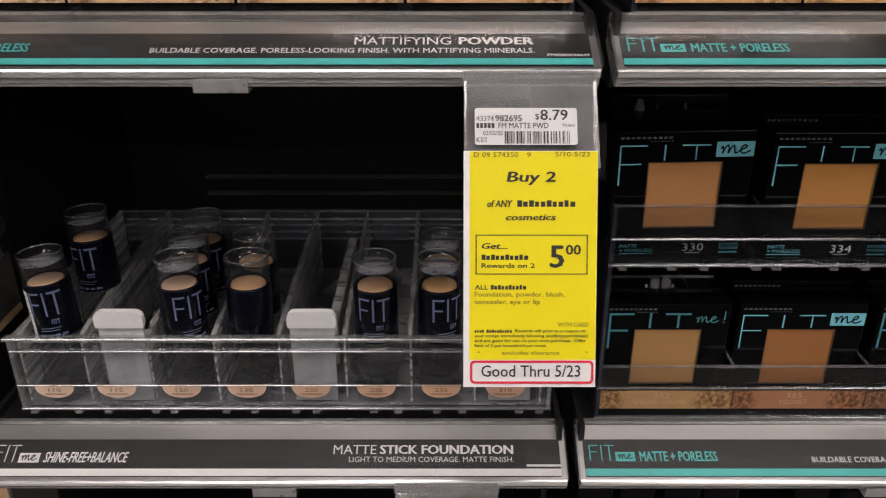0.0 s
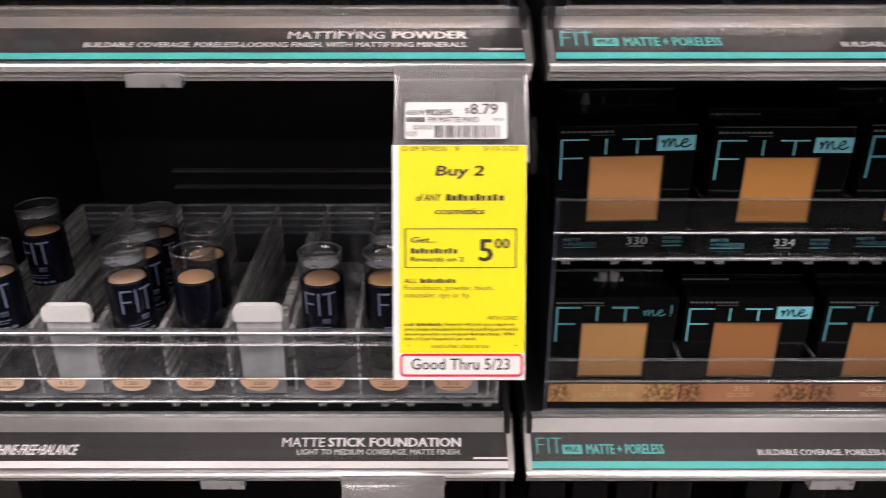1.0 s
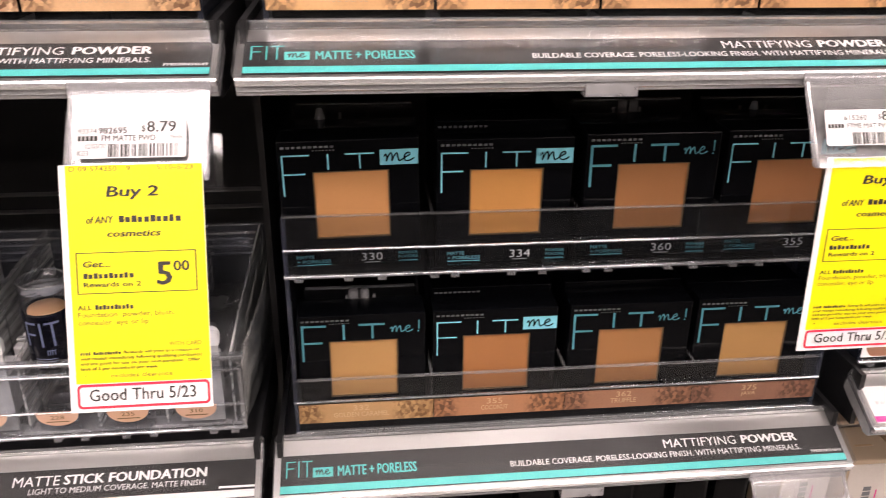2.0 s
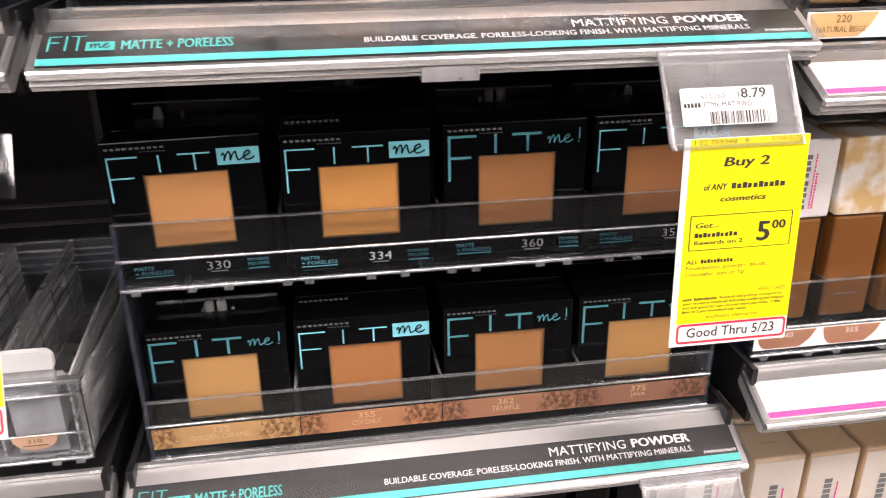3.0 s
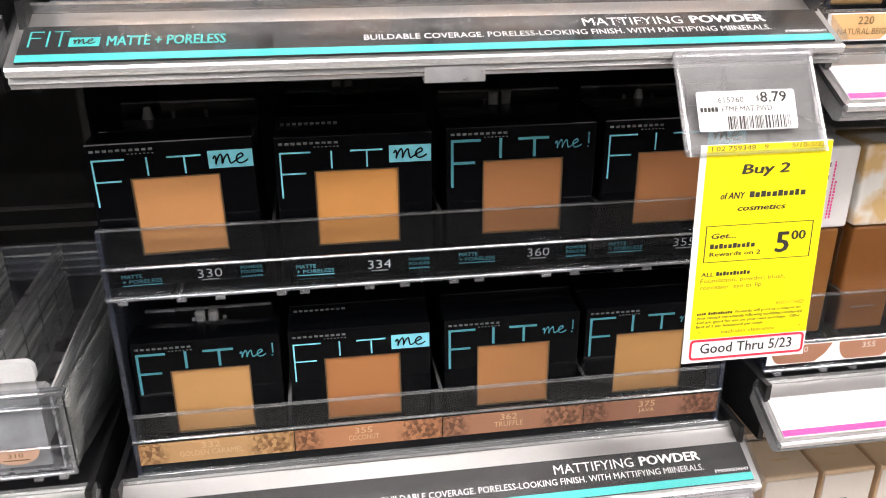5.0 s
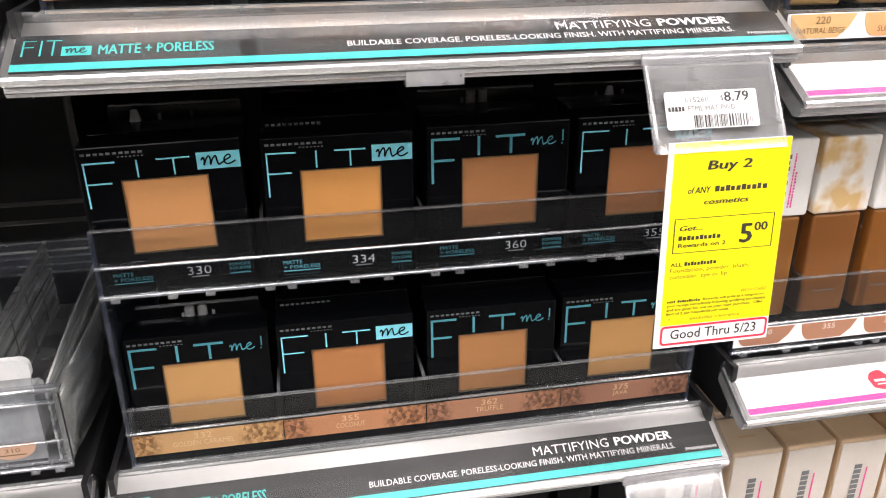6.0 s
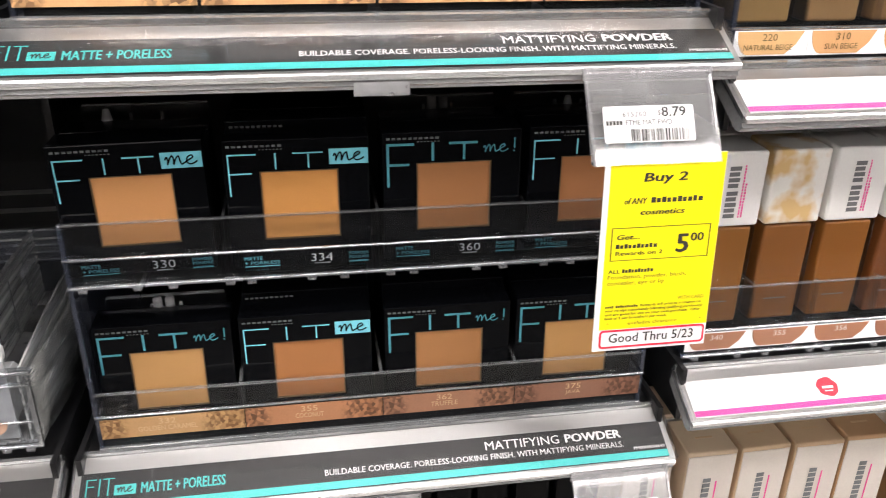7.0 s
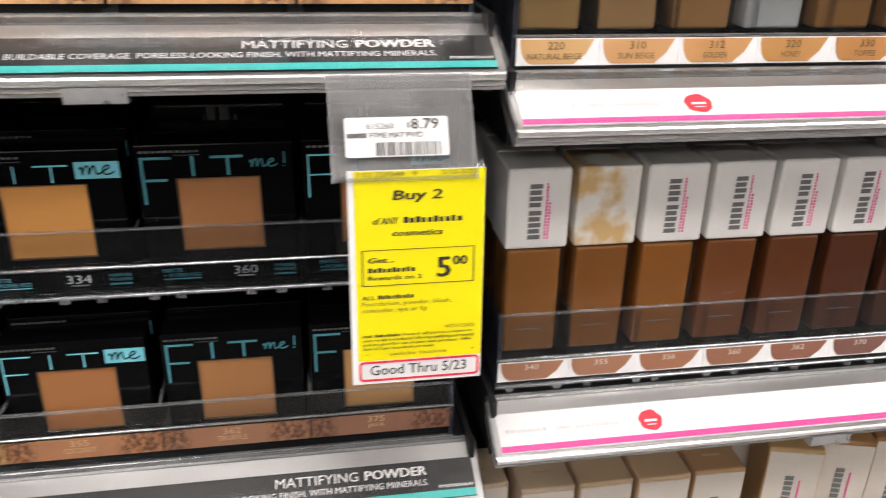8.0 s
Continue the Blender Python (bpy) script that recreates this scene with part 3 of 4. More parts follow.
def powder_box(col, badge, number, at, tilt=0.0):
    b = thing("powder_box", "black powder carton with a %s window and aqua print" % number[1], "powder box", at, "powder boxes")
    wx0, wx1, wz0, wz1 = 0.0170, 0.0552, 0.0136, 0.0502
    shell = part("carton", ring_box(bmesh.new(), 0, BW, -0.0017, BH, wx0, wx1, wz0, wz1, 0.0, BD), M_CARTON, b)
    rim = bmesh.new()
    for q in ((wx0, wx0 + 0.0007, wz0, wz1), (wx1 - 0.0007, wx1, wz0, wz1), (wx0 + 0.0007, wx1 - 0.0007, wz0, wz0 + 0.0007), (wx0 + 0.0007, wx1 - 0.0007, wz1 - 0.0007, wz1)):
        box(rim, q[0], q[1], 0.0004, 0.0010, q[2], q[3])
    part("window_rim", rim, M_RIM, b, "thin dark brown border of the window")
    part("powder_pan", slab(wx0 + 0.0003, wx1 - 0.0003, 0.0010, 0.0030, wz0 + 0.0003, wz1 - 0.0003, 0.0006, 2), tone((col[0] * 0.87, col[1] * 0.83, col[2] * 0.77)), b, "pressed powder seen through the window")
    face = plane((0.0009, 0, -0.0008), (1, 0, 0), (0, 0, 1))
    strokes = M_AQUA if badge else M_AQUADIM
    t = 0.0008 if badge else 0.0013
    mark(shell, face, M_FAINT, [(0.0012 + 0.0027 * k, 0.0030 + 0.0027 * k, 0.0634, 0.0645) for k in range(10)] + [(0.0165 + 0.0017 * k, 0.0174 + 0.0017 * k, 0.0619, 0.0624) for k in range(7)], name="brand_bar")
    z1 = 0.0602 if badge else 0.0615
    mark(shell, face, strokes, [(0.0012, 0.0012 + t, 0.0388, z1), (0.0012 + t, 0.0150, z1 - t, z1), (0.0012 + t, 0.0125, 0.0497, 0.0497 + t), (0.0237, 0.0237 + t, 0.0520, z1), (0.0325, 0.0470, z1 - t, z1), (0.0395, 0.0395 + t, 0.0520, z1 - t)], name="emblem")
    if badge:
        mark(shell, face, M_AQUA, [(0.0499, 0.0691, 0.0534, 0.0614)], name="emblem_badge")
        part("emblem_stroke", squiggle(0.0520, 0.0670, 0.0552, 0.0598, 0.0007), M_CARTON, shell, "", face @ Matrix.Translation((0, 0, 0.0006)))
    else:
        part("emblem_stroke", squiggle(0.0500, 0.0625, 0.0555, 0.0595, 0.0006), M_AQUADIM, shell, "", face @ Matrix.Translation((0, 0, 0.0004)))
        mark(shell, face, M_AQUADIM, [(0.0655, 0.0662, 0.0570, 0.0625), (0.0652, 0.0659, 0.0553, 0.0560)], 0.0004, "emblem_mark")
    num = number[0]
    if num:
        dim = M_AQUA if num == "334" else M_AQUADIM
        write(shell, face, dim, "MATTE", 0.0050, 0.0140, 0.0036, 0.0055, 0.0)
        write(shell, face, dim, "+ PORELESS", 0.0050, 0.0225, 0.0010, 0.0029, 0.0)
        mark(shell, face, dim, [(0.0050, 0.0225, -0.0002, 0.0003)])
        write(shell, face, M_WHITEPRINT if num == "334" else M_GREYPRINT, num, 0.0385, 0.0495, 0.0012, 0.0055, -0.012)
        mark(shell, face, M_DIMPRINT, [(0.0400, 0.0480, -0.0002, 0.0005)])
        write(shell, face, M_AQUADIM, "POWDER", 0.0580, 0.0680, 0.0039, 0.0055, 0.0)
        write(shell, face, M_AQUADIM, "POUDRE", 0.0580, 0.0680, 0.0017, 0.0033, 0.0)
        mark(shell, face, M_AQUADIM, blocks(0.0580, 0.0680, -0.0003, 0.0006, 7, 8))
    return b


UPPER = [(0.0877, 1.2132, 0.8, (0.60, 0.295, 0.118), True, ("330", "golden tan")), (0.1662, 1.2130, 0.0, (0.63, 0.298, 0.088), True, ("334", "warm tan")),
         (0.2436, 1.2140, -1.2, (0.36, 0.160, 0.062), False, ("360", "chestnut brown")), (0.3186, 1.2145, -1.0, (0.35, 0.150, 0.060), True, ("355", "coconut brown"))]
LOWER = [(0.0902, 1.1139, 0.8, (0.52, 0.295, 0.120), False, ("", "caramel")), (0.1652, 1.1142, -0.6, (0.40, 0.172, 0.064), True, ("", "coconut brown")),
         (0.2432, 1.1142, -1.2, (0.40, 0.190, 0.076), False, ("", "truffle brown")), (0.3176, 1.1148, -1.0, (0.47, 0.260, 0.100), False, ("", "java tan"))]
for row, deep in ((UPPER, (1, 3, 1, 1)), (LOWER, (0, 3, 4, 2))):
    for (x, z, tilt, col, badge, number), k in zip(row, deep):
        front = 0.3960 if number[0] else 0.3992
        b = powder_box(col, badge, number, pose(x, front, z, 0, -0.8 if number[0] == "330" else tilt * 0.4, tilt))
        for i in range(k):
            rise = 0.0035 if k == 3 else (0.004 * (i + 1) if k == 4 else 0.0)
            where = pose(x + 0.0006 * (i + 1), front + 0.0212 * (i + 1), z + rise, 0, 0, 0.3 * tilt)
            if k == 3 and i == 0:
                copy_thing(b, where)
            else:
                back = thing("powder_box", "black powder carton queued behind the front one", "powder box", where, "powder boxes")
                part("carton", slab(0, BW, 0, BD, -0.0017, BH, 0.0007, 2), M_CARTON, back)

# lane pushers standing behind the boxes
def pusher(x, y, z, w, h, peg):
    p = thing("lane_pusher", "clear plastic spring pusher in a tray lane", "pusher", pose(x, y, z), "lane pushers")
    part("plate", slab(0, w, 0, 0.0016, 0, h, 0.0006), M_TRAY, p)
    part("plate_edge", slab(0.001, w - 0.001, -0.0003, 0.0019, h, h + 0.0008), M_EDGE, p)
    if peg:
        part("knob", lathe(bmesh.new(), [(0, 0.0125), (0.0016, 0.0120), (0.0030, 0.0060), (0.0055, 0.0)], 14), M_FROST, p, "cloudy peg", pose(peg, -0.006, h - 0.0125))
    part("spring_box", slab(w * 0.3, w * 0.7, 0.003, 0.02, 0.0, h * 0.5, 0.002), M_TRAY, p)
    for k in (0.38, 0.62):
        part("plate_rib", slab(w * k - 0.0008, w * k + 0.0008, -0.0012, 0.0, 0.004, h - 0.004), M_CLIP, p)
    if not peg:
        for k in (0.44, 0.54):
            part("spring_roll", lathe(bmesh.new(), [(0, 0.0), (0.0026, 0.0004), (0.0026, 0.0090), (0.0018, 0.0098), (0, 0.0098)], 12), M_CLIP, p, "cloudy spring roll", pose(w * k, -0.0040, h - 0.0085))
    return p


for x, y in ((0.0935, 0.4440), (0.1690, 0.4840), (0.2460, 0.4440), (0.3200, 0.4440)):
    pusher(x, y, 1.2140, 0.064, 0.0715, 0.0135 if x < 0.1 else (0.030 if x > 0.3 else 0))
for x, y in ((0.0935, 0.4240), (0.1690, 0.4900), (0.2460, 0.5100), (0.3200, 0.4680)):
    pusher(x, y, 1.1180, 0.064, 0.0660, 0)


# ---- shade labels on the tray fronts ----
def shade_label(x0, x1, y, z0, z1, col, dark, lines):
    s = thing("shade_label", "printed %s shade label on the tray front" % lines[2], "label", pose(x0, y, z0), "shade labels")
    w, h = x1 - x0, z1 - z0
    card = part("card", slab(0, w, 0, 0.0005, 0, h), photo_label("powder_print", col, dark), s)
    face = plane((0, 0, 0), (1, 0, 0), (0, 0, 1))
    if lines[0]:
        write(card, face, M_KRAFT, lines[0], w * 0.46 - 0.0045, w * 0.46 + 0.0045, h * 0.62, h * 0.92)
    if lines[1]:
        k = 0.0011 * len(lines[1])
        write(card, face, M_KRAFT, lines[1], w * 0.46 - k, w * 0.46 + k, h * 0.28, h * 0.54)
    return s


POWDERS = [((0.44, 0.26, 0.12), (0.15, 0.070, 0.025), ("332", "GOLDEN CARAMEL", "golden caramel")), ((0.37, 0.170, 0.085), (0.10, 0.042, 0.020), ("355", "COCONUT", "coconut brown")),
           ((0.30, 0.145, 0.085), (0.09, 0.040, 0.022), ("362", "TRUFFLE", "truffle brown")), ((0.23, 0.110, 0.070), (0.08, 0.034, 0.020), ("375", "JAVA", "java brown"))]
for i, (col, dark, lines) in enumerate(POWDERS):
    shade_label(0.0895 + 0.0755 * i, 0.0895 + 0.0755 * i + 0.0750, 0.3885, 1.1180, 1.1300, col, dark, lines)

# ---- trays on the shelves above ----
for x0, x1, names, cols in ((-0.250, 0.0600, ("IVORY", "LIGHT", "NUDE", "BUFF BEIGE"), ((0.68, 0.46, 0.30), (0.66, 0.43, 0.26), (0.66, 0.42, 0.25), (0.64, 0.39, 0.21))),
                            (0.0870, 0.3960, ("TRUE BEIGE", "PURE BEIGE", "SUN BEIGE", "TOFFEE"), ((0.66, 0.38, 0.18), (0.64, 0.36, 0.17), (0.60, 0.33, 0.16), (0.55, 0.30, 0.14)))):
    tray(x0, x1, 1.3370, 0.3900, [(0.0020, 0.0180, 0.0330, 0.0)], 0.15, 4, "clear tray of powder boxes on the shelf above")
    w = (x1 - x0) / 4
    for i in range(4):
        shade_label(x0 + i * w + 0.001, x0 + (i + 1) * w - 0.0006, 0.3888, 1.3430, 1.3555, cols[i], (0.16, 0.08, 0.04), ("", names[i], "beige"))
        powder_box(cols[i], i % 2 == 0, ("", "light beige"), pose(x0 + i * w + 0.003, 0.3960, 1.3400))


# ---- stick foundations in their tray ----
C0, C1 = -0.2385, 0.0605
c = tray(C0, C1, 1.1190, 0.3862, [(0.0016, 0.0160, 0.0460, 0.0)], 0.175, 1, "clear eight-lane tray with a few foundation sticks", M_ENDWALL)
part("front_bar", slab(-0.002, C1 - C0 + 0.002, -0.0025, 0.0030, 0.0455, 0.0480, 0.0006), M_EDGE, c, "clear front bar")
part("second_bar", slab(0.0, C1 - C0, -0.0015, 0.0022, 0.0385, 0.0396, 0.0003), M_EDGE, c, "clear moulded line")
part("back", slab(0.0, C1 - C0, 0.174, 0.1765, 0.0, 0.050), M_RING, c)
part("back_edge", slab(0.0, C1 - C0, 0.1735, 0.177, 0.050, 0.0512), M_EDGE, c)
for z in (0.0290, 0.0345, 0.0400, 0.0445):
    part("back_bar", slab(0.004, C1 - C0 - 0.004, 0.1705, 0.1728, z, z + 0.0014, 0.0003), M_CLIP, c, "moulded bar of the back wall")
belly = bmesh.new()
rings = []
for k in range(17):
    u = k / 16
    out = C1 - C0 + 0.0004 + 0.0065 * math.sin(math.pi * u) ** 0.8
    rings.append([belly.verts.new((out + dx, 0.004 + 0.168 * u, z)) for dx, z in ((0.0, 0.004), (0.0008, 0.030), (-0.0010, 0.046 + 0.005 * u), (-0.0020, 0.046 + 0.005 * u), (-0.0004, 0.030), (-0.0012, 0.004))])
for p, q in zip(rings, rings[1:]):
    for i in range(6):
        belly.faces.new((p[i], q[i], q[(i + 1) % 6], p[(i + 1) % 6]))
belly.faces.new(rings[0])
belly.faces.new(rings[-1][::-1])
bmesh.ops.recalc_face_normals(belly, faces=belly.faces)
for f in belly.faces:
    f.smooth = len(f.verts) == 4
part("bowed_end", belly, M_ENDWALL, c, "bowed clear end wall")
part("outer_side", extrude_x(bmesh.new(), [(0.002, 0.002), (0.17, 0.002), (0.17, 0.052), (0.06, 0.050), (0.002, 0.0455)], C1 - C0 - 0.006, C1 - C0 - 0.0048), M_LANE, c, "second clear end wall")
LANE = [-0.2180, -0.1830, -0.1465, -0.1100, -0.0740, -0.0375, -0.0010, 0.0350]
for i, x in enumerate(LANE):
    lo = x - 0.0175 - C0
    part("lane_wall", extrude_x(bmesh.new(), [(0.004, 0.0035), (0.17, 0.0035), (0.17, 0.052), (0.06, 0.050), (0.004, 0.0455)], lo, lo + 0.0012), M_LANE, c, "sloped clear lane wall")
    # wall edge made wider and paler so that it looks lit
    part("lane_edge", extrude_x(bmesh.new(), [(0.004, 0.0455), (0.06, 0.050), (0.17, 0.052), (0.17, 0.0526), (0.06, 0.0508), (0.004, 0.0462)], lo - 0.0008, lo + 0.0020), M_CLIP, c, "wall edge, widened and hazed to look lit")
    # ledge and ribs added in place of light streaks in the clear walls
    part("lane_glint", slab(lo - 0.0012, lo + 0.0024, 0.006, 0.165, 0.0330, 0.0342), M_EDGE, c, "added ledge in place of a light streak")
    for k in range(5):
        part("wall_glint", slab(lo - 0.0006, lo + 0.0018, 0.020 + 0.03 * k, 0.0214 + 0.03 * k, 0.004, 0.0440), M_EDGE, c)
    part("end_stop", slab(lo + 0.004, lo + 0.030, 0.165, 0.168, 0.030, 0.046, 0.001), M_RING, c)
    tab = bmesh.new()
    pts = [(-0.0110, 0.0), (0.0110, 0.0)] + [(0.0110 * math.cos(a), -0.0085 * math.sin(a) ** 0.8) for a in [math.pi * k / 14 for k in range(1, 14)]]
    extrude_y(tab, pts, 0, 0.0005)
    cols = [(0.72, 0.52, 0.40), (0.71, 0.50, 0.38), (0.69, 0.47, 0.35), (0.68, 0.45, 0.34), (0.67, 0.43, 0.31), (0.62, 0.38, 0.27), (0.58, 0.35, 0.23), (0.55, 0.34, 0.24)]
    tb = thing("shade_tab", "half-round beige shade tab on the tray front", "label", pose(x, 0.3852, 1.1362), "shade tabs")
    card = part("card", tab, tone(cols[i]), tb)
    face = plane((0, 0, 0), (1, 0, 0), (0, 0, 1))
    write(card, face, M_INKSOFT, ("110", "115", "120", "130", "220", "228", "235", "310")[i], -0.0035, 0.0035, -0.0042, -0.0018)
    mark(card, face, M_INKSOFT, [(-0.006, 0.006, -0.0060, -0.0054)])


def stick(at, col, turned=0.0, coded=False):
    s = thing("foundation_stick", "clear-capped foundation stick with a navy label", "foundation stick", at, "foundation sticks")
    r = 0.0121
    shell = lathe(bmesh.new(), [(0.0, 0.0), (r * 0.8, 0.0005), (r * 0.98, 0.004), (r, 0.008), (r, 0.0700), (r * 0.985, 0.0710), (r * 0.93, 0.0710), (r * 0.93, 0.0560)])
    cap = part("cap", shell, M_CAP, s, "clear round cap")
    part("cap_rim", lathe(bmesh.new(), [(r * 0.91, 0.0708), (r * 1.002, 0.0708), (r * 1.002, 0.0714), (r * 0.91, 0.0714), (r * 0.91, 0.0708)]), M_EDGE, cap)
    wrapper = part("label", lathe(bmesh.new(), [(r * 1.01, 0.0235), (r * 1.012, 0.0240), (r * 1.012, 0.0545), (r * 1.01, 0.0550), (r * 0.90, 0.0553), (r * 0.88, 0.0235), (r * 1.01, 0.0235)]), M_NAVY, s, "navy wrap label")
    part("bullet", lathe(bmesh.new(), [(0, 0.030), (r * 0.78, 0.030), (r * 0.78, 0.0545), (r * 0.74, 0.0552), (0, 0.0556)]), tone(col), s, "beige foundation bullet")
    if not 100 < turned < 200:
        part("inner_disc", lathe(bmesh.new(), [(0, 0.0655), (r * 0.90, 0.0655), (r * 0.90, 0.0660), (0, 0.0660)]), M_DISC, cap, "cloudy disc inside the cap")

    def wrap(a0, a1, z0, z1):
        bm = bmesh.new()
        n = max(2, int(abs(a1 - a0) / 6))
        ring = []
        for k in range(n + 1):
            a = radians(a0 + (a1 - a0) * k / n + turned - 90)
            ring.append((bm.verts.new((r * 1.02 * math.cos(a), r * 1.02 * math.sin(a), z0)), bm.verts.new((r * 1.02 * math.cos(a), r * 1.02 * math.sin(a), z1))))
        for p, q in zip(ring, ring[1:]):
            bm.faces.new((p[0], q[0], q[1], p[1]))
        return bm

    for a0, a1, z0, z1 in ((-42, -37, 0.0375, 0.0515), (-37, -12, 0.0503, 0.0515), (-37, -16, 0.0440, 0.0451), (-5, 0, 0.0375, 0.0515), (8, 42, 0.0503, 0.0515), (22, 27, 0.0375, 0.0503)):
        part("emblem", wrap(a0, a1, z0, z1), M_NAVYPRINT, wrapper)
    for a0, a1, z0, z1 in ((4, 6, 0.0325, 0.0352), (9, 11, 0.0325, 0.0352), (14, 16, 0.0325, 0.0352), (4, 24, 0.0349, 0.0354), (20, 22, 0.0325, 0.0352), (-28, 24, 0.0300, 0.0304), (-28, 18, 0.0285, 0.0289), (-34, -18, 0.0250, 0.0264), (-12, 0, 0.0250, 0.0264), (5, 17, 0.0250, 0.0264), (22, 36, 0.0250, 0.0264)):
        part("print_bar", wrap(a0, a1, z0, z1), M_NAVYPRINT, wrapper)
    if coded:
        part("bar_code", wrap(-84, -46, 0.0238, 0.0520), M_PAPER, wrapper, "white bar code patch")
        for k in range(10):
            lines = wrap(-80, -50, 0.0250 + 0.0026 * k, 0.0260 + 0.0026 * k)
            bmesh.ops.scale(lines, vec=(1.006, 1.006, 1), verts=lines.verts)
            part("code_line", lines, M_GREYPRINT, wrapper)
    return s


SK = [(-0.2150, 0.4010, 0.70, -3, 4, 12, (0.66, 0.42, 0.25)), (-0.2080, 0.4450, 4.00, -2, 2, -8, (0.62, 0.37, 0.19)),
      (-0.1440, 0.4000, 0.0, -2, 1, 38, (0.68, 0.43, 0.28)), (-0.1460, 0.4290, 0.0, -2, 1, 30, (0.62, 0.38, 0.22)), (-0.1450, 0.4580, 0.0, -2, 1, 20, (0.62, 0.38, 0.22)),
      (-0.1080, 0.4000, 0.0, -2, -1, 150, (0.66, 0.37, 0.18)), (-0.1095, 0.4280, 0.0, -2, -1, 170, (0.62, 0.34, 0.16)), 
      (-0.0372, 0.4000, 0.0, 0, 0, 0, (0.64, 0.36, 0.18)),
      (-0.0020, 0.4000, 0.0, 0, 0, 25, (0.60, 0.33, 0.12)), (-0.0015, 0.4290, 0.0, 0, 0, 60, (0.50, 0.26, 0.08))]
for x, y, lift, rx, ry, turn, col in SK:
    stick(pose(x, y, 1.1375 + 0.002 * lift, rx, -ry, 0), col, turn, ry == 4)
    solid("stick_rest", slab(x - 0.011, x + 0.011, y - 0.012, y + 0.012, 1.1236, 1.1373 + 0.002 * lift - 0.001), M_CAP, "clear riser block under a foundation stick", "riser", "stick risers")

for i in (1, 4, 7):
    p = thing("tray_pusher", "white plastic spring pusher at the front of an empty lane", "pusher", pose(LANE[i] + (0.0070 if i == 1 else 0.0025), 0.3885, 1.1240), "tray pushers")
    arc = [(0.0133 - 0.0045 * (1 - math.cos(q)), 0.0535 + 0.0045 * math.sin(q)) for q in [math.pi / 2 * k / 5 for k in range(6)]]
    head = [(0.0128, 0.0480), (0.0133, 0.0500)] + arc + [(-x, z) for x, z in arc[::-1]] + [(-0.0133, 0.0500), (-0.0128, 0.0480)]
    part("plate", extrude_y(bmesh.new(), [(-0.0118, 0.0), (0.0118, 0.0), (0.0122, 0.0478), (-0.0122, 0.0478)], 0.0, 0.0022), M_FROST, p, "cloudy plate")
    part("lip", extrude_y(bmesh.new(), head, -0.0016, 0.0024), M_PUSH, p, "white rounded lip")
    part("spring_box", slab(-0.008, 0.008, 0.0022, 0.030, 0.002, 0.030, 0.002), M_FROST, p)
    if i == 7:
        continue
    part("track", slab(0.004, 0.010, 0.03, 0.15, 0.004, 0.034, 0.0008), M_FROST, p, "cloudy track strip")
    for k in range(6):
        part("track_tooth", slab(0.0045, 0.0095, 0.035 + 0.019 * k, 0.039 + 0.019 * k, 0.034, 0.0365, 0.0006), M_CLIP, p)


# ---- foundation bottles ----
def bottle(col, at, stained=False):
    b = thing("foundation_bottle", "square glass foundation bottle with a white cap%s" % (" smeared with foundation" if stained else ""), "bottle", at, "foundation bottles")
    w, d = 0.0333, 0.0300
    cap = part("cap", slab(-w / 2, w / 2, 0, d, 0.0680, 0.1115, 0.0016, 3), M_STAINCAP if stained else M_WCAP, b, "white square cap")
    glass = part("glass", slab(-w / 2 + 0.0004, w / 2 - 0.0004, 0.0004, d - 0.0004, 0.0, 0.0675, 0.0014, 2), M_GLASS, b, "clear glass body")
    part("liquid", slab(-w / 2 + 0.0022, w / 2 - 0.0022, 0.0014, d - 0.0025, 0.0060, 0.0668, 0.0016, 3), tone(col), b, "liquid foundation")
    face = plane((0, 0, 0), (1, 0, 0), (0, 0, 1))
    if not stained:
        rows = [0.0735 + 0.0033 * k + (0.0012 if k > 4 else 0.0) for k in range(9)]
        mark(cap, face, M_SLATE, [(-0.0052, 0.0014 - 0.0005 * (k % 2), z, z + 0.0024) for k, z in enumerate(rows)])
        mark(cap, face, M_PINK, blocks_up(0.0034, 0.0044, 0.0735, 0.1045, 18, 3) + blocks_up(0.0050, 0.0062, 0.0735, 0.0940, 12, 5), name="pink_bar")
    mark(glass, face, M_DIMPRINT, [(-0.008, 0.006, 0.0205, 0.0212)])
    return b


BCOL = [(0.34, 0.135, 0.030), (0.30, 0.112, 0.026), (0.33, 0.120, 0.022), (0.22, 0.070, 0.018), (0.16, 0.045, 0.013), (0.11, 0.030, 0.011), (0.085, 0.026, 0.012), (0.06, 0.02, 0.01)]
tray(0.4165, 0.7350, 1.1380, 0.3905, [(0.0020, 0.0180, 0.0450, 0.0)], 0.16, 8, "clear tray of foundation bottles")
for i, col in enumerate(BCOL):
    x = 0.4350 + 0.0371 * i
    b = bottle(col, pose(x, 0.3955, 1.1515), i == 1)
    for k in (1, 2):
        if i != 1 or k == 1:
            bb = bottle(col, pose(x + 0.001 * k, 0.3955 + 0.0312 * k, 1.1515), False) if i == 1 else copy_thing(b, pose(x + 0.001 * k, 0.3955 + 0.0312 * k, 1.1515))
    solid("bottle_rest", slab(x - 0.017, x + 0.017, 0.3960, 0.4860, 1.1420, 1.1513), M_TRAY, "clear riser under a row of bottles", "riser", "bottle risers")


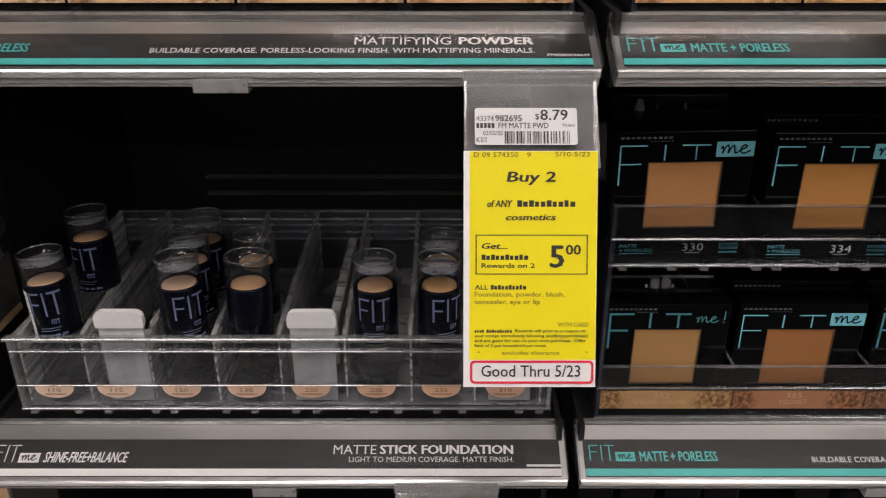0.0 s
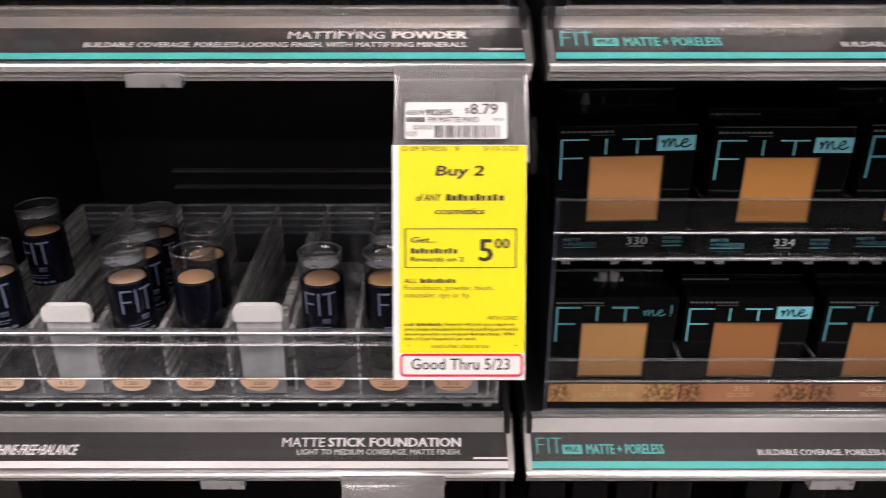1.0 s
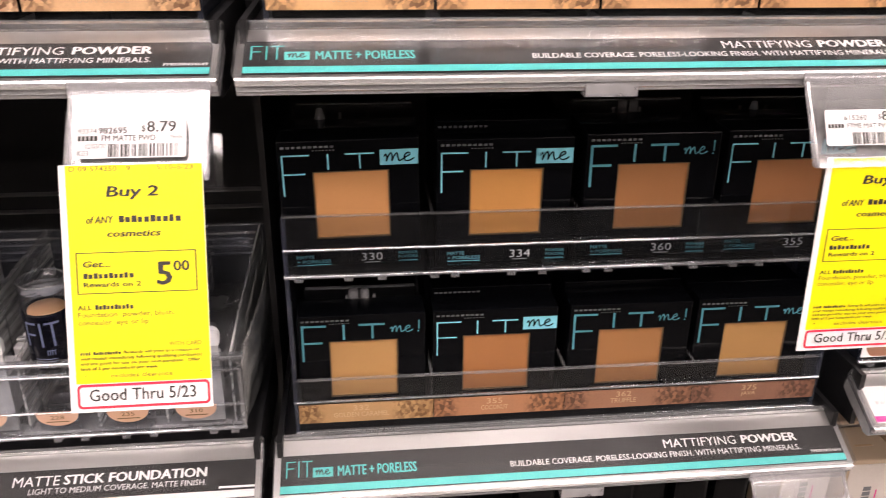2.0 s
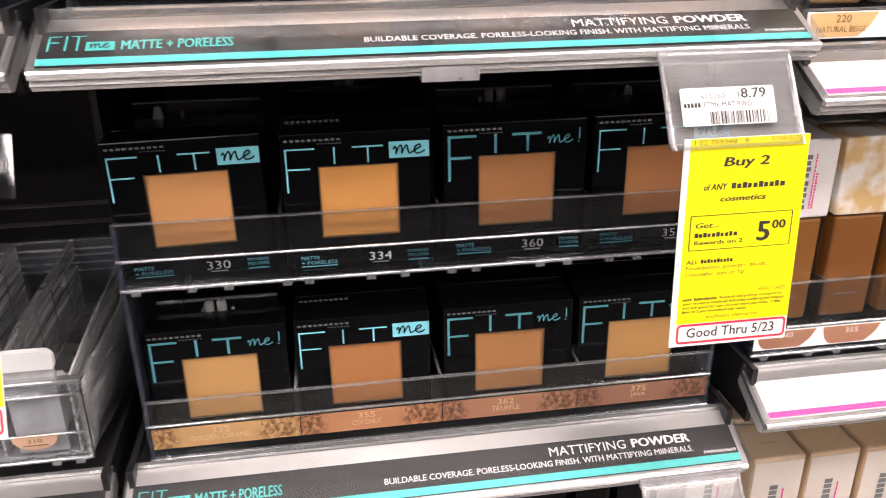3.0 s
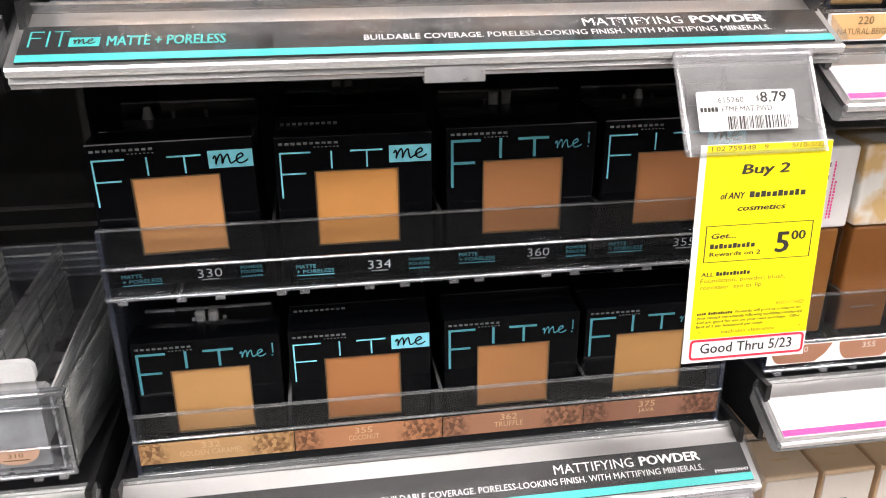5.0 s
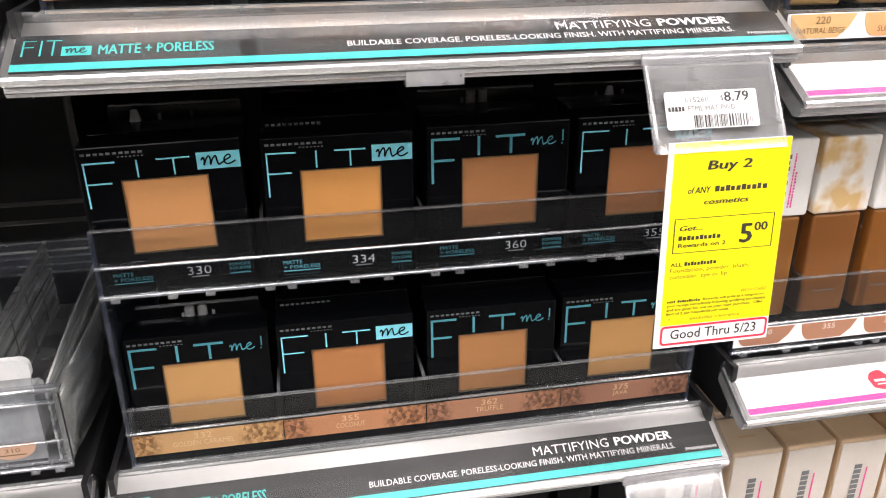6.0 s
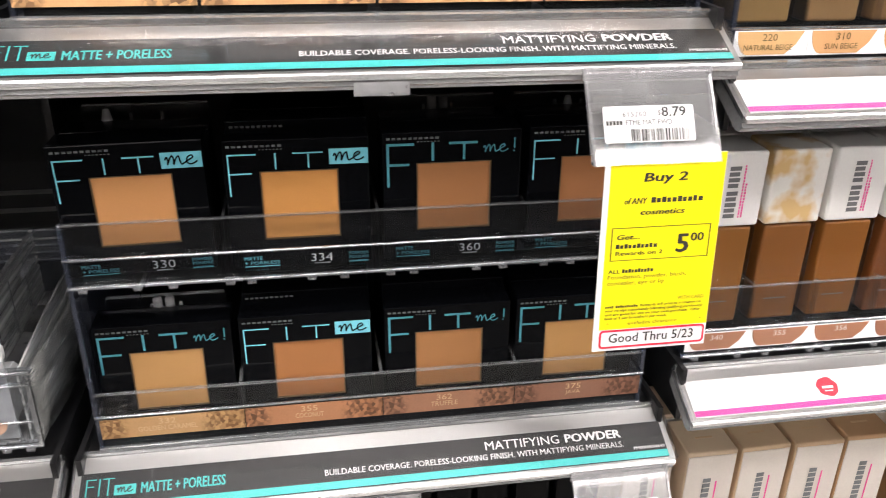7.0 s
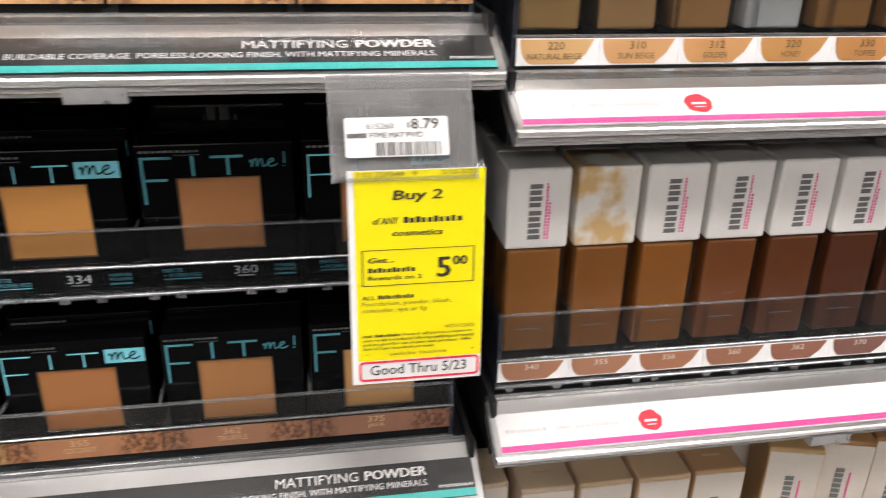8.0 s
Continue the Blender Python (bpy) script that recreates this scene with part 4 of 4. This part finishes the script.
def swatch_strip(x, y, z, w, h, col, num, name):
    """A white strip with a leaf-shaped shade swatch."""
    s = thing("swatch_label", "white label with a slanted foundation swatch", "label", pose(x, y, z), "swatch labels")
    card = part("card", slab(0, w, 0, 0.0005, 0, h), M_PAPER, s)
    sw = bmesh.new()
    pts = [(0.0015, h * 0.96)] + [(0.0015 + 0.006 * (1 - math.cos(a)), h * (0.96 - 0.9 * math.sin(a))) for a in [math.pi / 2 * k / 6 for k in range(1, 7)]] + [(w * 0.70, h * 0.06), (w * 0.84, h * 0.45), (w * 0.93, h * 0.96)]
    extrude_y(sw, pts, -0.0003, 0.0)
    part("swatch", sw, tone(col), card)
    face = plane((0, -0.0004, 0), (1, 0, 0), (0, 0, 1))
    if num:
        write(card, face, M_INKSOFT if col[0] > 0.4 else M_CREAM, num, w * 0.37, w * 0.57, h * 0.60, h * 0.88)
    if name:
        k = min(0.0010 * len(name), w * 0.38)
        write(card, face, M_INKSOFT if col[0] > 0.4 else M_CREAM, name, w * 0.46 - k, w * 0.46 + k, h * 0.24, h * 0.46)


LOWSW = [((0.36, 0.17, 0.10), "340", ""), ((0.36, 0.17, 0.10), "355", ""), ((0.35, 0.155, 0.085), "356", ""), ((0.30, 0.13, 0.075), "360", ""), ((0.27, 0.11, 0.07), "362", ""), ((0.20, 0.09, 0.07), "370", ""), ((0.16, 0.07, 0.06), "375", ""), ((0.12, 0.06, 0.05), "380", "")]
for i, (col, num, name) in enumerate(LOWSW):
    swatch_strip(0.4170 + 0.0397 * i, 0.3898, 1.1430, 0.0395, 0.0120, col, num, name)
TOPSW = [((0.66, 0.40, 0.18), "220", "NATURAL BEIGE"), ((0.62, 0.34, 0.15), "310", "SUN BEIGE"), ((0.58, 0.30, 0.12), "312", "GOLDEN"), ((0.52, 0.26, 0.09), "320", "HONEY"), ((0.50, 0.23, 0.08), "330", "TOFFEE"), ((0.46, 0.22, 0.08), "332", ""), ((0.42, 0.2, 0.08), "334", ""), ((0.4, 0.19, 0.08), "336", "")]
tray(0.4150, 0.7350, 1.3110, 0.3905, [(0.0020, 0.0170, 0.0450, 0.0)], 0.16, 8, "clear tray of foundation bottles on the upper shelf")
UCOL = [(0.46, 0.27, 0.10), (0.46, 0.26, 0.11), (0.44, 0.22, 0.08), (0.60, 0.60, 0.60), (0.36, 0.17, 0.05), (0.32, 0.14, 0.04), (0.3, 0.12, 0.04), (0.25, 0.1, 0.03)]
for i, (col, num, name) in enumerate(TOPSW):
    swatch_strip(0.4170 + 0.0397 * i, 0.3898, 1.3150, 0.0395, 0.0125, col, num, name)
    bottle(UCOL[i], pose(0.4340 + 0.0375 * i, 0.3960, 1.3240))
    solid("bottle_rest", slab(0.4340 + 0.0375 * i - 0.017, 0.4340 + 0.0375 * i + 0.017, 0.3965, 0.426, 1.3150, 1.3238), M_TRAY, "clear riser under a row of bottles", "riser", "bottle risers")


# ---- compacts and a palette carton on the neighbouring section ----
def palette_carton(at):
    b = thing("palette_carton", "black palette carton with speckled sides and a beige foot", "carton", at, "palette cartons")
    w, d, h = 0.095, 0.052, 0.040
    part("body", slab(0, w, 0.0006, d, 0.0052, h, 0.0008), M_SPECKLE, b)
    front = part("front_panel", slab(0.0008, w - 0.0008, 0.0, 0.0006, 0.0060, h - 0.001), M_CARTON, b, "glossy black printed front")
    part("foot_strip", slab(0, w, 0.0, d, 0.0, 0.0050, 0.0006), M_KRAFT, b, "beige foot")
    for x in (0.024, 0.071):
        part("pan", lathe(bmesh.new(), [(0, 0), (0.0150, 0), (0.0150, 0.0012), (0, 0.0016)], 24), M_KRAFT, front, "round beige pan", pose(x, 0.0, 0.0225, 90))
        part("pan_ring", lathe(bmesh.new(), [(0.0152, 0), (0.0168, 0), (0.0168, 0.0008), (0.0152, 0.0008), (0.0152, 0)], 24), M_PALEPRINT, front, "pale ring", pose(x, 0.0, 0.0225, 90))
    return b


palette_carton(pose(-0.3540, 0.3930, 1.1520))
solid("riser_block", slab(-0.5900, -0.2680, 0.3960, 0.5000, 1.1355, 1.1518, 0.001), M_BLACK, "black riser block under a palette carton", "riser")
for k, (dx, dy, turn) in enumerate(((0.0, 0.0, 3), (0.004, 0.002, 14), (-0.003, 0.003, 8), (-0.007, 0.001, 20))):
    cp = thing("powder_compact", "dull grey scalloped powder compact in a stack", "compact", pose(-0.2860 + dx, 0.4220 + dy, 1.1925 + 0.0155 * k, 0, 0, turn), "stacked compacts")
    rim = lathe(bmesh.new(), [(0, 0), (0.0290, 0), (0.0305, 0.0010), (0.0305, 0.0065), (0.0290, 0.0074), (0, 0.0074)], 40)
    for i, v in enumerate(rim.verts):
        a = math.atan2(v.co.y, v.co.x)
        v.co.x *= 1 + 0.035 * abs(math.sin(5 * a))
        v.co.y *= 1 + 0.035 * abs(math.sin(5 * a))
    part("base", rim, M_PLUM, cp)
    part("lid", lathe(bmesh.new(), [(0, 0.0076), (0.0285, 0.0076), (0.0300, 0.0090), (0.0290, 0.0140), (0.0200, 0.0153), (0, 0.0154)], 40), M_PLUM, cp, "domed lid")
low = thing("brow_carton", "black carton with a beige picture band on its front", "carton", pose(-0.3930, 0.3920, 0.8760), "brow cartons")
part("body", slab(0, 0.1290, 0.0006, 0.0500, 0, 0.1870, 0.001), M_GREYSTEEL, low)
fr = part("front_panel", slab(0.0010, 0.1280, 0.0, 0.0006, 0.002, 0.1710), M_CARTON, low)
part("picture_band", slab(0.0010, 0.1280, -0.0003, 0.0006, 0.1715, 0.1865), M_KRAFT, low, "beige picture band")
mark(fr, plane((0, -0.0001, 0), (1, 0, 0), (0, 0, 1)), M_GREYPRINT, blocks(0.085, 0.122, 0.1560, 0.1620, 5, 2) + blocks(0.075, 0.124, 0.1470, 0.1500, 12, 4))


# ---- cartons and bottles on the shelves below ----
def carton(at, col):
    b = thing("foundation_carton", "beige topped cream foundation carton with grey and pink print", "carton", at, "foundation cartons")
    w, d, h = 0.0352, 0.036, 0.118
    part("body", slab(-w / 2, w / 2, 0.0, d, 0.0, h, 0.0012, 2), tone(col), b)
    panel = part("front_panel", slab(-w / 2 + 0.001, w / 2 - 0.001, -0.0006, 0.0004, 0.002, h - 0.0030), M_CREAM, b, "cream printed front")
    part("lid_line", slab(-0.006, 0.006, d * 0.4, d * 0.45, h - 0.0003, h + 0.0002), M_KRAFT, b)
    face = plane((0, -0.0007, 0), (1, 0, 0), (0, 0, 1))
    mark(panel, face, M_DIMPRINT, [(-0.0045, 0.0010, 0.060 + 0.0042 * k, 0.0634 + 0.0042 * k) for k in range(9)])
    mark(panel, face, M_PINK, [(0.0045, 0.0056, 0.056, 0.094)], name="pink_bar")
    return b


CCOL = [(0.60, 0.46, 0.32), (0.57, 0.41, 0.26), (0.56, 0.39, 0.24), (0.46, 0.28, 0.15), (0.48, 0.31, 0.14), (0.36, 0.19, 0.08), (0.34, 0.18, 0.08), (0.30, 0.15, 0.07)]
for i in range(8):
    x, turn, z = (0.4570 + 0.0382 * i, 1.2 * math.sin(i * 1.7), 0.9360) if i < 4 else (0.4690 + 0.0382 * i, -14.0 + 2.0 * math.sin(i), 0.9480)
    first = carton(pose(x, 0.4040 + 0.002 * math.sin(i * 3), z, 0, 0, turn), CCOL[i])
    copy_thing(first, pose(x + 0.001, 0.4460, z, 0, 0, 0.8 * math.sin(i * 2.7) + (turn if i > 3 else 0)))
carton(pose(0.4170, 0.4120, 0.9360, 0, 0, 2), CCOL[0])


def small_bottle(at, col):
    b = thing("small_bottle", "small foundation bottle with a black cap", "bottle", at, "small bottles")
    part("body", slab(-0.012, 0.012, 0, 0.018, 0, 0.072, 0.003, 2), M_CARTON, b)
    part("cap", lathe(bmesh.new(), [(0, 0.070), (0.0095, 0.070), (0.0095, 0.0985), (0.0085, 0.0995), (0, 0.0995)], 20), M_CARTON, b, "black round cap", Matrix.Translation((0, 0.009, 0)))
    part("collar", lathe(bmesh.new(), [(0.0096, 0.0900), (0.0099, 0.0900), (0.0099, 0.0925), (0.0096, 0.0925), (0.0096, 0.0900)], 20), tone(col), b, "beige ring", Matrix.Translation((0, 0.009, 0)))
    return b


sb = small_bottle(pose(0.0950, 0.4000, 0.9800), (0.60, 0.36, 0.19))
random.seed(4)
for i in range(1, 11):
    if i != 4:
        copy_thing(sb, pose(0.0950 + 0.0272 * i, 0.4000 + random.uniform(-0.003, 0.02), 0.9800))
for x0, x1 in ((0.0800, 0.4000),):
    solid("tray_block", slab(x0, x1, 0.39, 0.55, 0.8765, 0.9798, 0.001), M_BLACK, "black riser block under small bottles", "riser")
solid("tray_block", slab(0.3925, 0.5950, 0.395, 0.55, 0.8765, 0.9358, 0.001), M_BLACK, "black riser block under cartons", "riser")
solid("tray_block", slab(0.5960, 0.7900, 0.385, 0.55, 0.8765, 0.9478, 0.001), M_BLACK, "black riser block under turned cartons", "riser")

# thin rails on the back panel, seen behind the half-empty tray
for z in (1.162, 1.147):
    solid("back_rail", slab(-0.20, 0.05, 0.652, 0.6598, z - 0.0005, z + 0.0005), M_GREYSTEEL, "thin grey rail on the back panel", "rail", "back rails")


# ---- clips and price tags on the rails ----
def clip(x, zb):
    k = thing("rail_clip", "small grey plastic clip on the price rail", "clip", pose(x, SY, zb), "rail clips")
    part("tab", extrude_x(bmesh.new(), [(-0.0034, -0.0050), (-0.0018, -0.0060), (0.0040, -0.0102), (0.0040, -0.0113), (-0.0030, -0.0112)], -0.0120, 0.0120), M_CLIP, k)
    part("hook", slab(-0.0105, 0.0105, -0.0028, -0.0012, -0.0100, -0.0060, 0.0004), M_CLIP, k)


clip(-0.0970, ZT)
clip(0.2400, ZT)
clip(-0.0930, ZL)
clip(0.2450, ZL)
clip(0.6600, ZE)
clip(0.6020, ZF)


def sheet(at_points, x0, x1, thick=0.0005, n=10):
    """A bent sheet across x0..x1 that follows smooth y and z points from top to bottom."""
    pts = []
    m = len(at_points)
    for i in range(m - 1):
        p0, p1, p2, p3 = (Vector((0, *at_points[max(0, min(m - 1, i + k))])) for k in (-1, 0, 1, 2))
        for k in range(n):
            u = k / n
            pts.append(0.5 * ((2 * p1) + (p2 - p0) * u + (2 * p0 - 5 * p1 + 4 * p2 - p3) * u * u + (3 * p1 - p0 - 3 * p2 + p3) * u ** 3))
    pts.append(Vector((0, *at_points[-1])))
    front = [(p.y, p.z) for p in pts]
    prof = front + [(y + thick, z + thick * 0.3) for y, z in reversed(front)]
    return extrude_x(bmesh.new(), prof, x0, x1)


def hanger(x0, x1, zb, low, lines, tag=None):
    """A clear flap that hangs from the rail with a price label, and a yellow offer tag under it."""
    h = thing("price_flap", "clear plastic price flap with a white price label", "price tag", pose(x0, SY, zb), "price flaps")
    w = x1 - x0
    (ly, lz) = low
    part("flap", sheet([(-0.0035, -0.0015), (-0.0042, -0.0050), (ly * 0.5 - 0.0015, lz * 0.5 - 0.0020), (ly, lz)], 0, w), M_FLAP, h, "clear flap")
    part("grip", slab(-0.001, w + 0.001, -0.0052, -0.0030, -0.0070, -0.0012, 0.0006), M_FLAP, h, "clear grip on the rail")
    part("pocket", sheet([(ly * 0.30 - 0.0075, lz * 0.30), (ly - 0.0045, lz)], 0.0008, w - 0.0008), M_POCKET, h, "clear label pocket")
    for e in (0.0, w - 0.0012):
        part("flap_edge", sheet([(-0.0050, -0.0050), (ly - 0.0046, lz)], e, e + 0.0012, 0.0036), M_FLAP, h)
    part("tag_sleeve", sheet([(ly * 0.7 + 0.005, lz * 0.60), (ly + 0.003, lz - 0.008)], w * 0.4, w + 0.0045, 0.0004), M_TRAY, h, "clear sleeve behind the offer tag")
    part("pocket_edge", slab(0.0, w, ly - 0.0022, ly + 0.0008, lz - 0.0006, lz + 0.0008), M_EDGE, h)
    top, bot = Vector((0, -0.0042, -0.0050)), Vector((0, ly, lz))
    d = (top - bot).normalized()
    at = plane(bot + Vector((0, -0.0030, 0)), (1, 0, 0), d)
    L = (top - bot).length
    lw0, lw1, l0, l1 = lines["box"]
    card = bmesh.new()
    rr, n = 0.0012, 5
    out = []
    for cx, cy, a in ((lw1 - rr, l1 - rr, 0), (lw0 + rr, l1 - rr, 90), (lw0 + rr, l0 + rr, 180), (lw1 - rr, l0 + rr, 270)):
        for k in range(n + 1):
            t = radians(a + 90 * k / n)
            out.append((cx + rr * math.cos(t), cy + rr * math.sin(t)))
    card.faces.new([card.verts.new((x, y, 0)) for x, y in out])
    label = part("price_label", card, M_PAPER, h, "white price label", at)
    lw, lh = lw1 - lw0, l1 - l0

    def W(text, a, b, c, e, bold=0.0, m=M_INK):
        write(label, at, m, text, lw0 + a * lw, lw0 + b * lw, l0 + c * lh, l0 + e * lh, bold)

    for text, a, b, c, e, bold in lines["words"]:
        W(text, a, b, c, e, bold)
    for a, b, c, e in lines["bars"]:
        mark(label, at, M_INK, [(lw0 + a * lw, lw0 + b * lw, l0 + c * lh, l0 + e * lh)])
    rnd = random.Random(7)
    x = 0.29
    code = []
    while x < 0.93:
        k = rnd.choice((0.006, 0.006, 0.012, 0.018))
        code.append((lw0 + x * lw, lw0 + (x + k) * lw, l0 + 0.03 * lh, l0 + 0.36 * lh))
        x += k + rnd.choice((0.007, 0.007, 0.013, 0.02))
    mark(label, at, M_INK, code, name="bar_code")
    if tag:
        offer(x0, zb, *tag)
    return h


def offer(x0, zb, dx0, dx1, top, bot, head, yaw):
    """The yellow offer tag: a sheet from top to bottom, a little bowed."""
    o = thing("offer_tag", "yellow paper offer tag with black wording, red-framed date", "price tag", pose(x0, SY, zb), "offer tags")
    w = dx1 - dx0
    ty, tz = top
    by, bz = bot
    up = Vector((0, ty - by, tz - bz))
    L = up.length
    at = plane((dx0, by, bz), (1, 0, 0), up) @ Matrix.Rotation(radians(yaw), 4, "Y")
    part("paper", slab(0, w, 0, L, -0.0006, 0.0, 0.0), M_PAPER, o, "white tag stock", at)
    field = mark(o, at, M_YELLOW, [(w * 0.045, w * 0.997, L * 0.118, L * 0.998)], 0.0002, "yellow_field")
    X = lambda a: a * w
    Y = lambda b: (1 - b) * L

    def W(text, a0, a1, b0, b1, bold=0.0, shear=0.0, m=M_INK):
        write(field, at, m, text, X(a0), X(a1), Y(b1), Y(b0), bold, shear, 0.0005)

    def R(a0, a1, b0, b1, m=M_INK, name="print_bar", lift=0.0005):
        mark(field, at, m, [(X(a0), X(a1), Y(b1), Y(b0))], lift, name)

    def B(a0, a1, b0, b1, n):
        mark(field, at, M_INK, blocks(X(a0), X(a1), Y(b1), Y(b0), n, n))

    W(head, 0.075, 0.405, 0.006, 0.026, 0.0, 0, M_INKSOFT)
    W("9", 0.47, 0.50, 0.006, 0.026, 0.0, 0, M_INKSOFT)
    W("5/10-5/23", 0.68, 0.935, 0.004, 0.024, 0.0, 0, M_INKSOFT)
    W("Buy 2", 0.32, 0.685, 0.086, 0.142, 0.03, 0.12)
    W("of ANY", 0.175, 0.365, 0.205, 0.235, 0.03, 0.2)
    B(0.40, 0.84, 0.206, 0.233, 10)
    W("cosmetics", 0.315, 0.69, 0.265, 0.290, 0.03, 0.2)
    for q in ((0.09, 0.93, 0.350, 0.3535), (0.09, 0.93, 0.514, 0.5175), (0.09, 0.0985, 0.350, 0.5175), (0.9215, 0.93, 0.350, 0.5175)):
        R(*q, M_INK, "frame_line")
    W("Get...", 0.135, 0.33, 0.385, 0.410, 0.03, 0.2)
    B(0.135, 0.49, 0.434, 0.456, 10)
    W("Rewards on 2", 0.135, 0.535, 0.470, 0.490, 0.02)
    W("5", 0.645, 0.755, 0.395, 0.490, 0.03)
    W("00", 0.765, 0.88, 0.392, 0.435, 0.03)
    W("ALL", 0.085, 0.185, 0.563, 0.582, 0.02)
    B(0.205, 0.475, 0.563, 0.582, 10)
    W("Foundation, powder, blush,", 0.085, 0.76, 0.592, 0.618, 0.0, 0, M_INKSOFT)
    W("concealer, eye or lip", 0.085, 0.575, 0.623, 0.650, 0.0, 0, M_INKSOFT)
    W("WITH CARD", 0.71, 0.94, 0.722, 0.740, 0.0, 0, M_INKSOFT)
    B(0.085, 0.16, 0.753, 0.766, 4)
    B(0.175, 0.37, 0.753, 0.766, 10)
    W("Rewards will print as a coupon on", 0.39, 0.92, 0.751, 0.768, 0.02)
    W("your receipt immediately following qualifying purchase(s)", 0.085, 0.94, 0.772, 0.789, 0.02)
    W("and are good for use on your next purchase.  Offer", 0.085, 0.925, 0.793, 0.810, 0.02)
    W("limit of 2 per household per week.", 0.085, 0.63, 0.814, 0.831, 0.02)
    W("excludes clearance", 0.29, 0.725, 0.843, 0.860, 0.0, 0, M_INKSOFT)
    W("^", 0.105, 0.125, 0.846, 0.853)
    W("^", 0.92, 0.94, 0.846, 0.853)
    # the red frame with round lower corners
    a0, a1, b0, b1, t, rr = X(0.05), X(0.985), Y(0.985), Y(0.885), w * 0.018, w * 0.035

    def loop(a0, a1, b0, b1, rr):
        pts = []
        for cx, cy, a in ((a1 - rr, b1 - rr, 0), (a0 + rr, b1 - rr, 90), (a0 + rr, b0 + rr, 180), (a1 - rr, b0 + rr, 270)):
            for k in range(7):
                q = radians(a + 15 * k)
                pts.append((cx + rr * math.cos(q), cy + rr * math.sin(q), 0))
        return pts

    ring = bmesh.new()
    outer = [ring.verts.new(p) for p in loop(a0, a1, b0, b1, rr)]
    inner = [ring.verts.new(p) for p in loop(a0 + t, a1 - t, b0 + t, b1 - t, rr * 0.6)]
    for i in range(len(outer)):
        j = (i + 1) % len(outer)
        ring.faces.new((outer[i], outer[j], inner[j], inner[i]))
    part("red_frame", ring, M_RED, o, "red frame", at @ Matrix.Translation((0, 0, 0.0004)))
    W("Good Thru 5/23", 0.135, 0.885, 0.905, 0.955, 0.01)
    return o


words1 = {"box": (0.0045, 0.0480, 0.0098, 0.0262), "words": [("43374", 0.015, 0.185, 0.64, 0.78, 0.0), ("982695", 0.20, 0.46, 0.63, 0.80, 0.02), ("$", 0.59, 0.63, 0.66, 0.84, 0.0), ("8.79", 0.64, 0.91, 0.66, 0.95, 0.02), ("FM MATTE PWD", 0.23, 0.72, 0.44, 0.59, 0.01),
                                                            ("TRAN", 0.85, 0.97, 0.48, 0.56, 0.0), ("02/03/20", 0.08, 0.27, 0.25, 0.37, 0.0), ("K03", 0.015, 0.115, 0.06, 0.20, 0.0)], "bars": [(0.015 + 0.037 * k, 0.043 + 0.037 * k, 0.45, 0.58) for k in range(5)]}
words2 = {"box": (0.0060, 0.0480, 0.0095, 0.0258), "words": [("615260", 0.21, 0.47, 0.70, 0.84, 0.0), ("$", 0.60, 0.63, 0.70, 0.86, 0.0), ("8.79", 0.64, 0.91, 0.68, 0.95, 0.02), ("FTME MAT PWD", 0.24, 0.75, 0.47, 0.61, 0.0)], "bars": [(0.025 + 0.037 * k, 0.053 + 0.037 * k, 0.48, 0.60) for k in range(5)]}
hanger(0.0090, 0.0660, ZT, (-0.0265, -0.0360), words1, (-0.0004, 0.0555, (-0.0305, -0.0285), (-0.0660, -0.1215), "D 09 574350", 0.0))
hanger(0.3290, 0.3880, ZT, (-0.0235, -0.0385), words2, (0.0060, 0.0625, (-0.0245, -0.0350), (-0.0315, -0.1305), "I 02 759348", 0.0))
hanger(-0.0260, 0.0300, ZL, (-0.0265, -0.0360), words1)
hanger(0.3420, 0.3980, ZL, (-0.0265, -0.0360), words2)
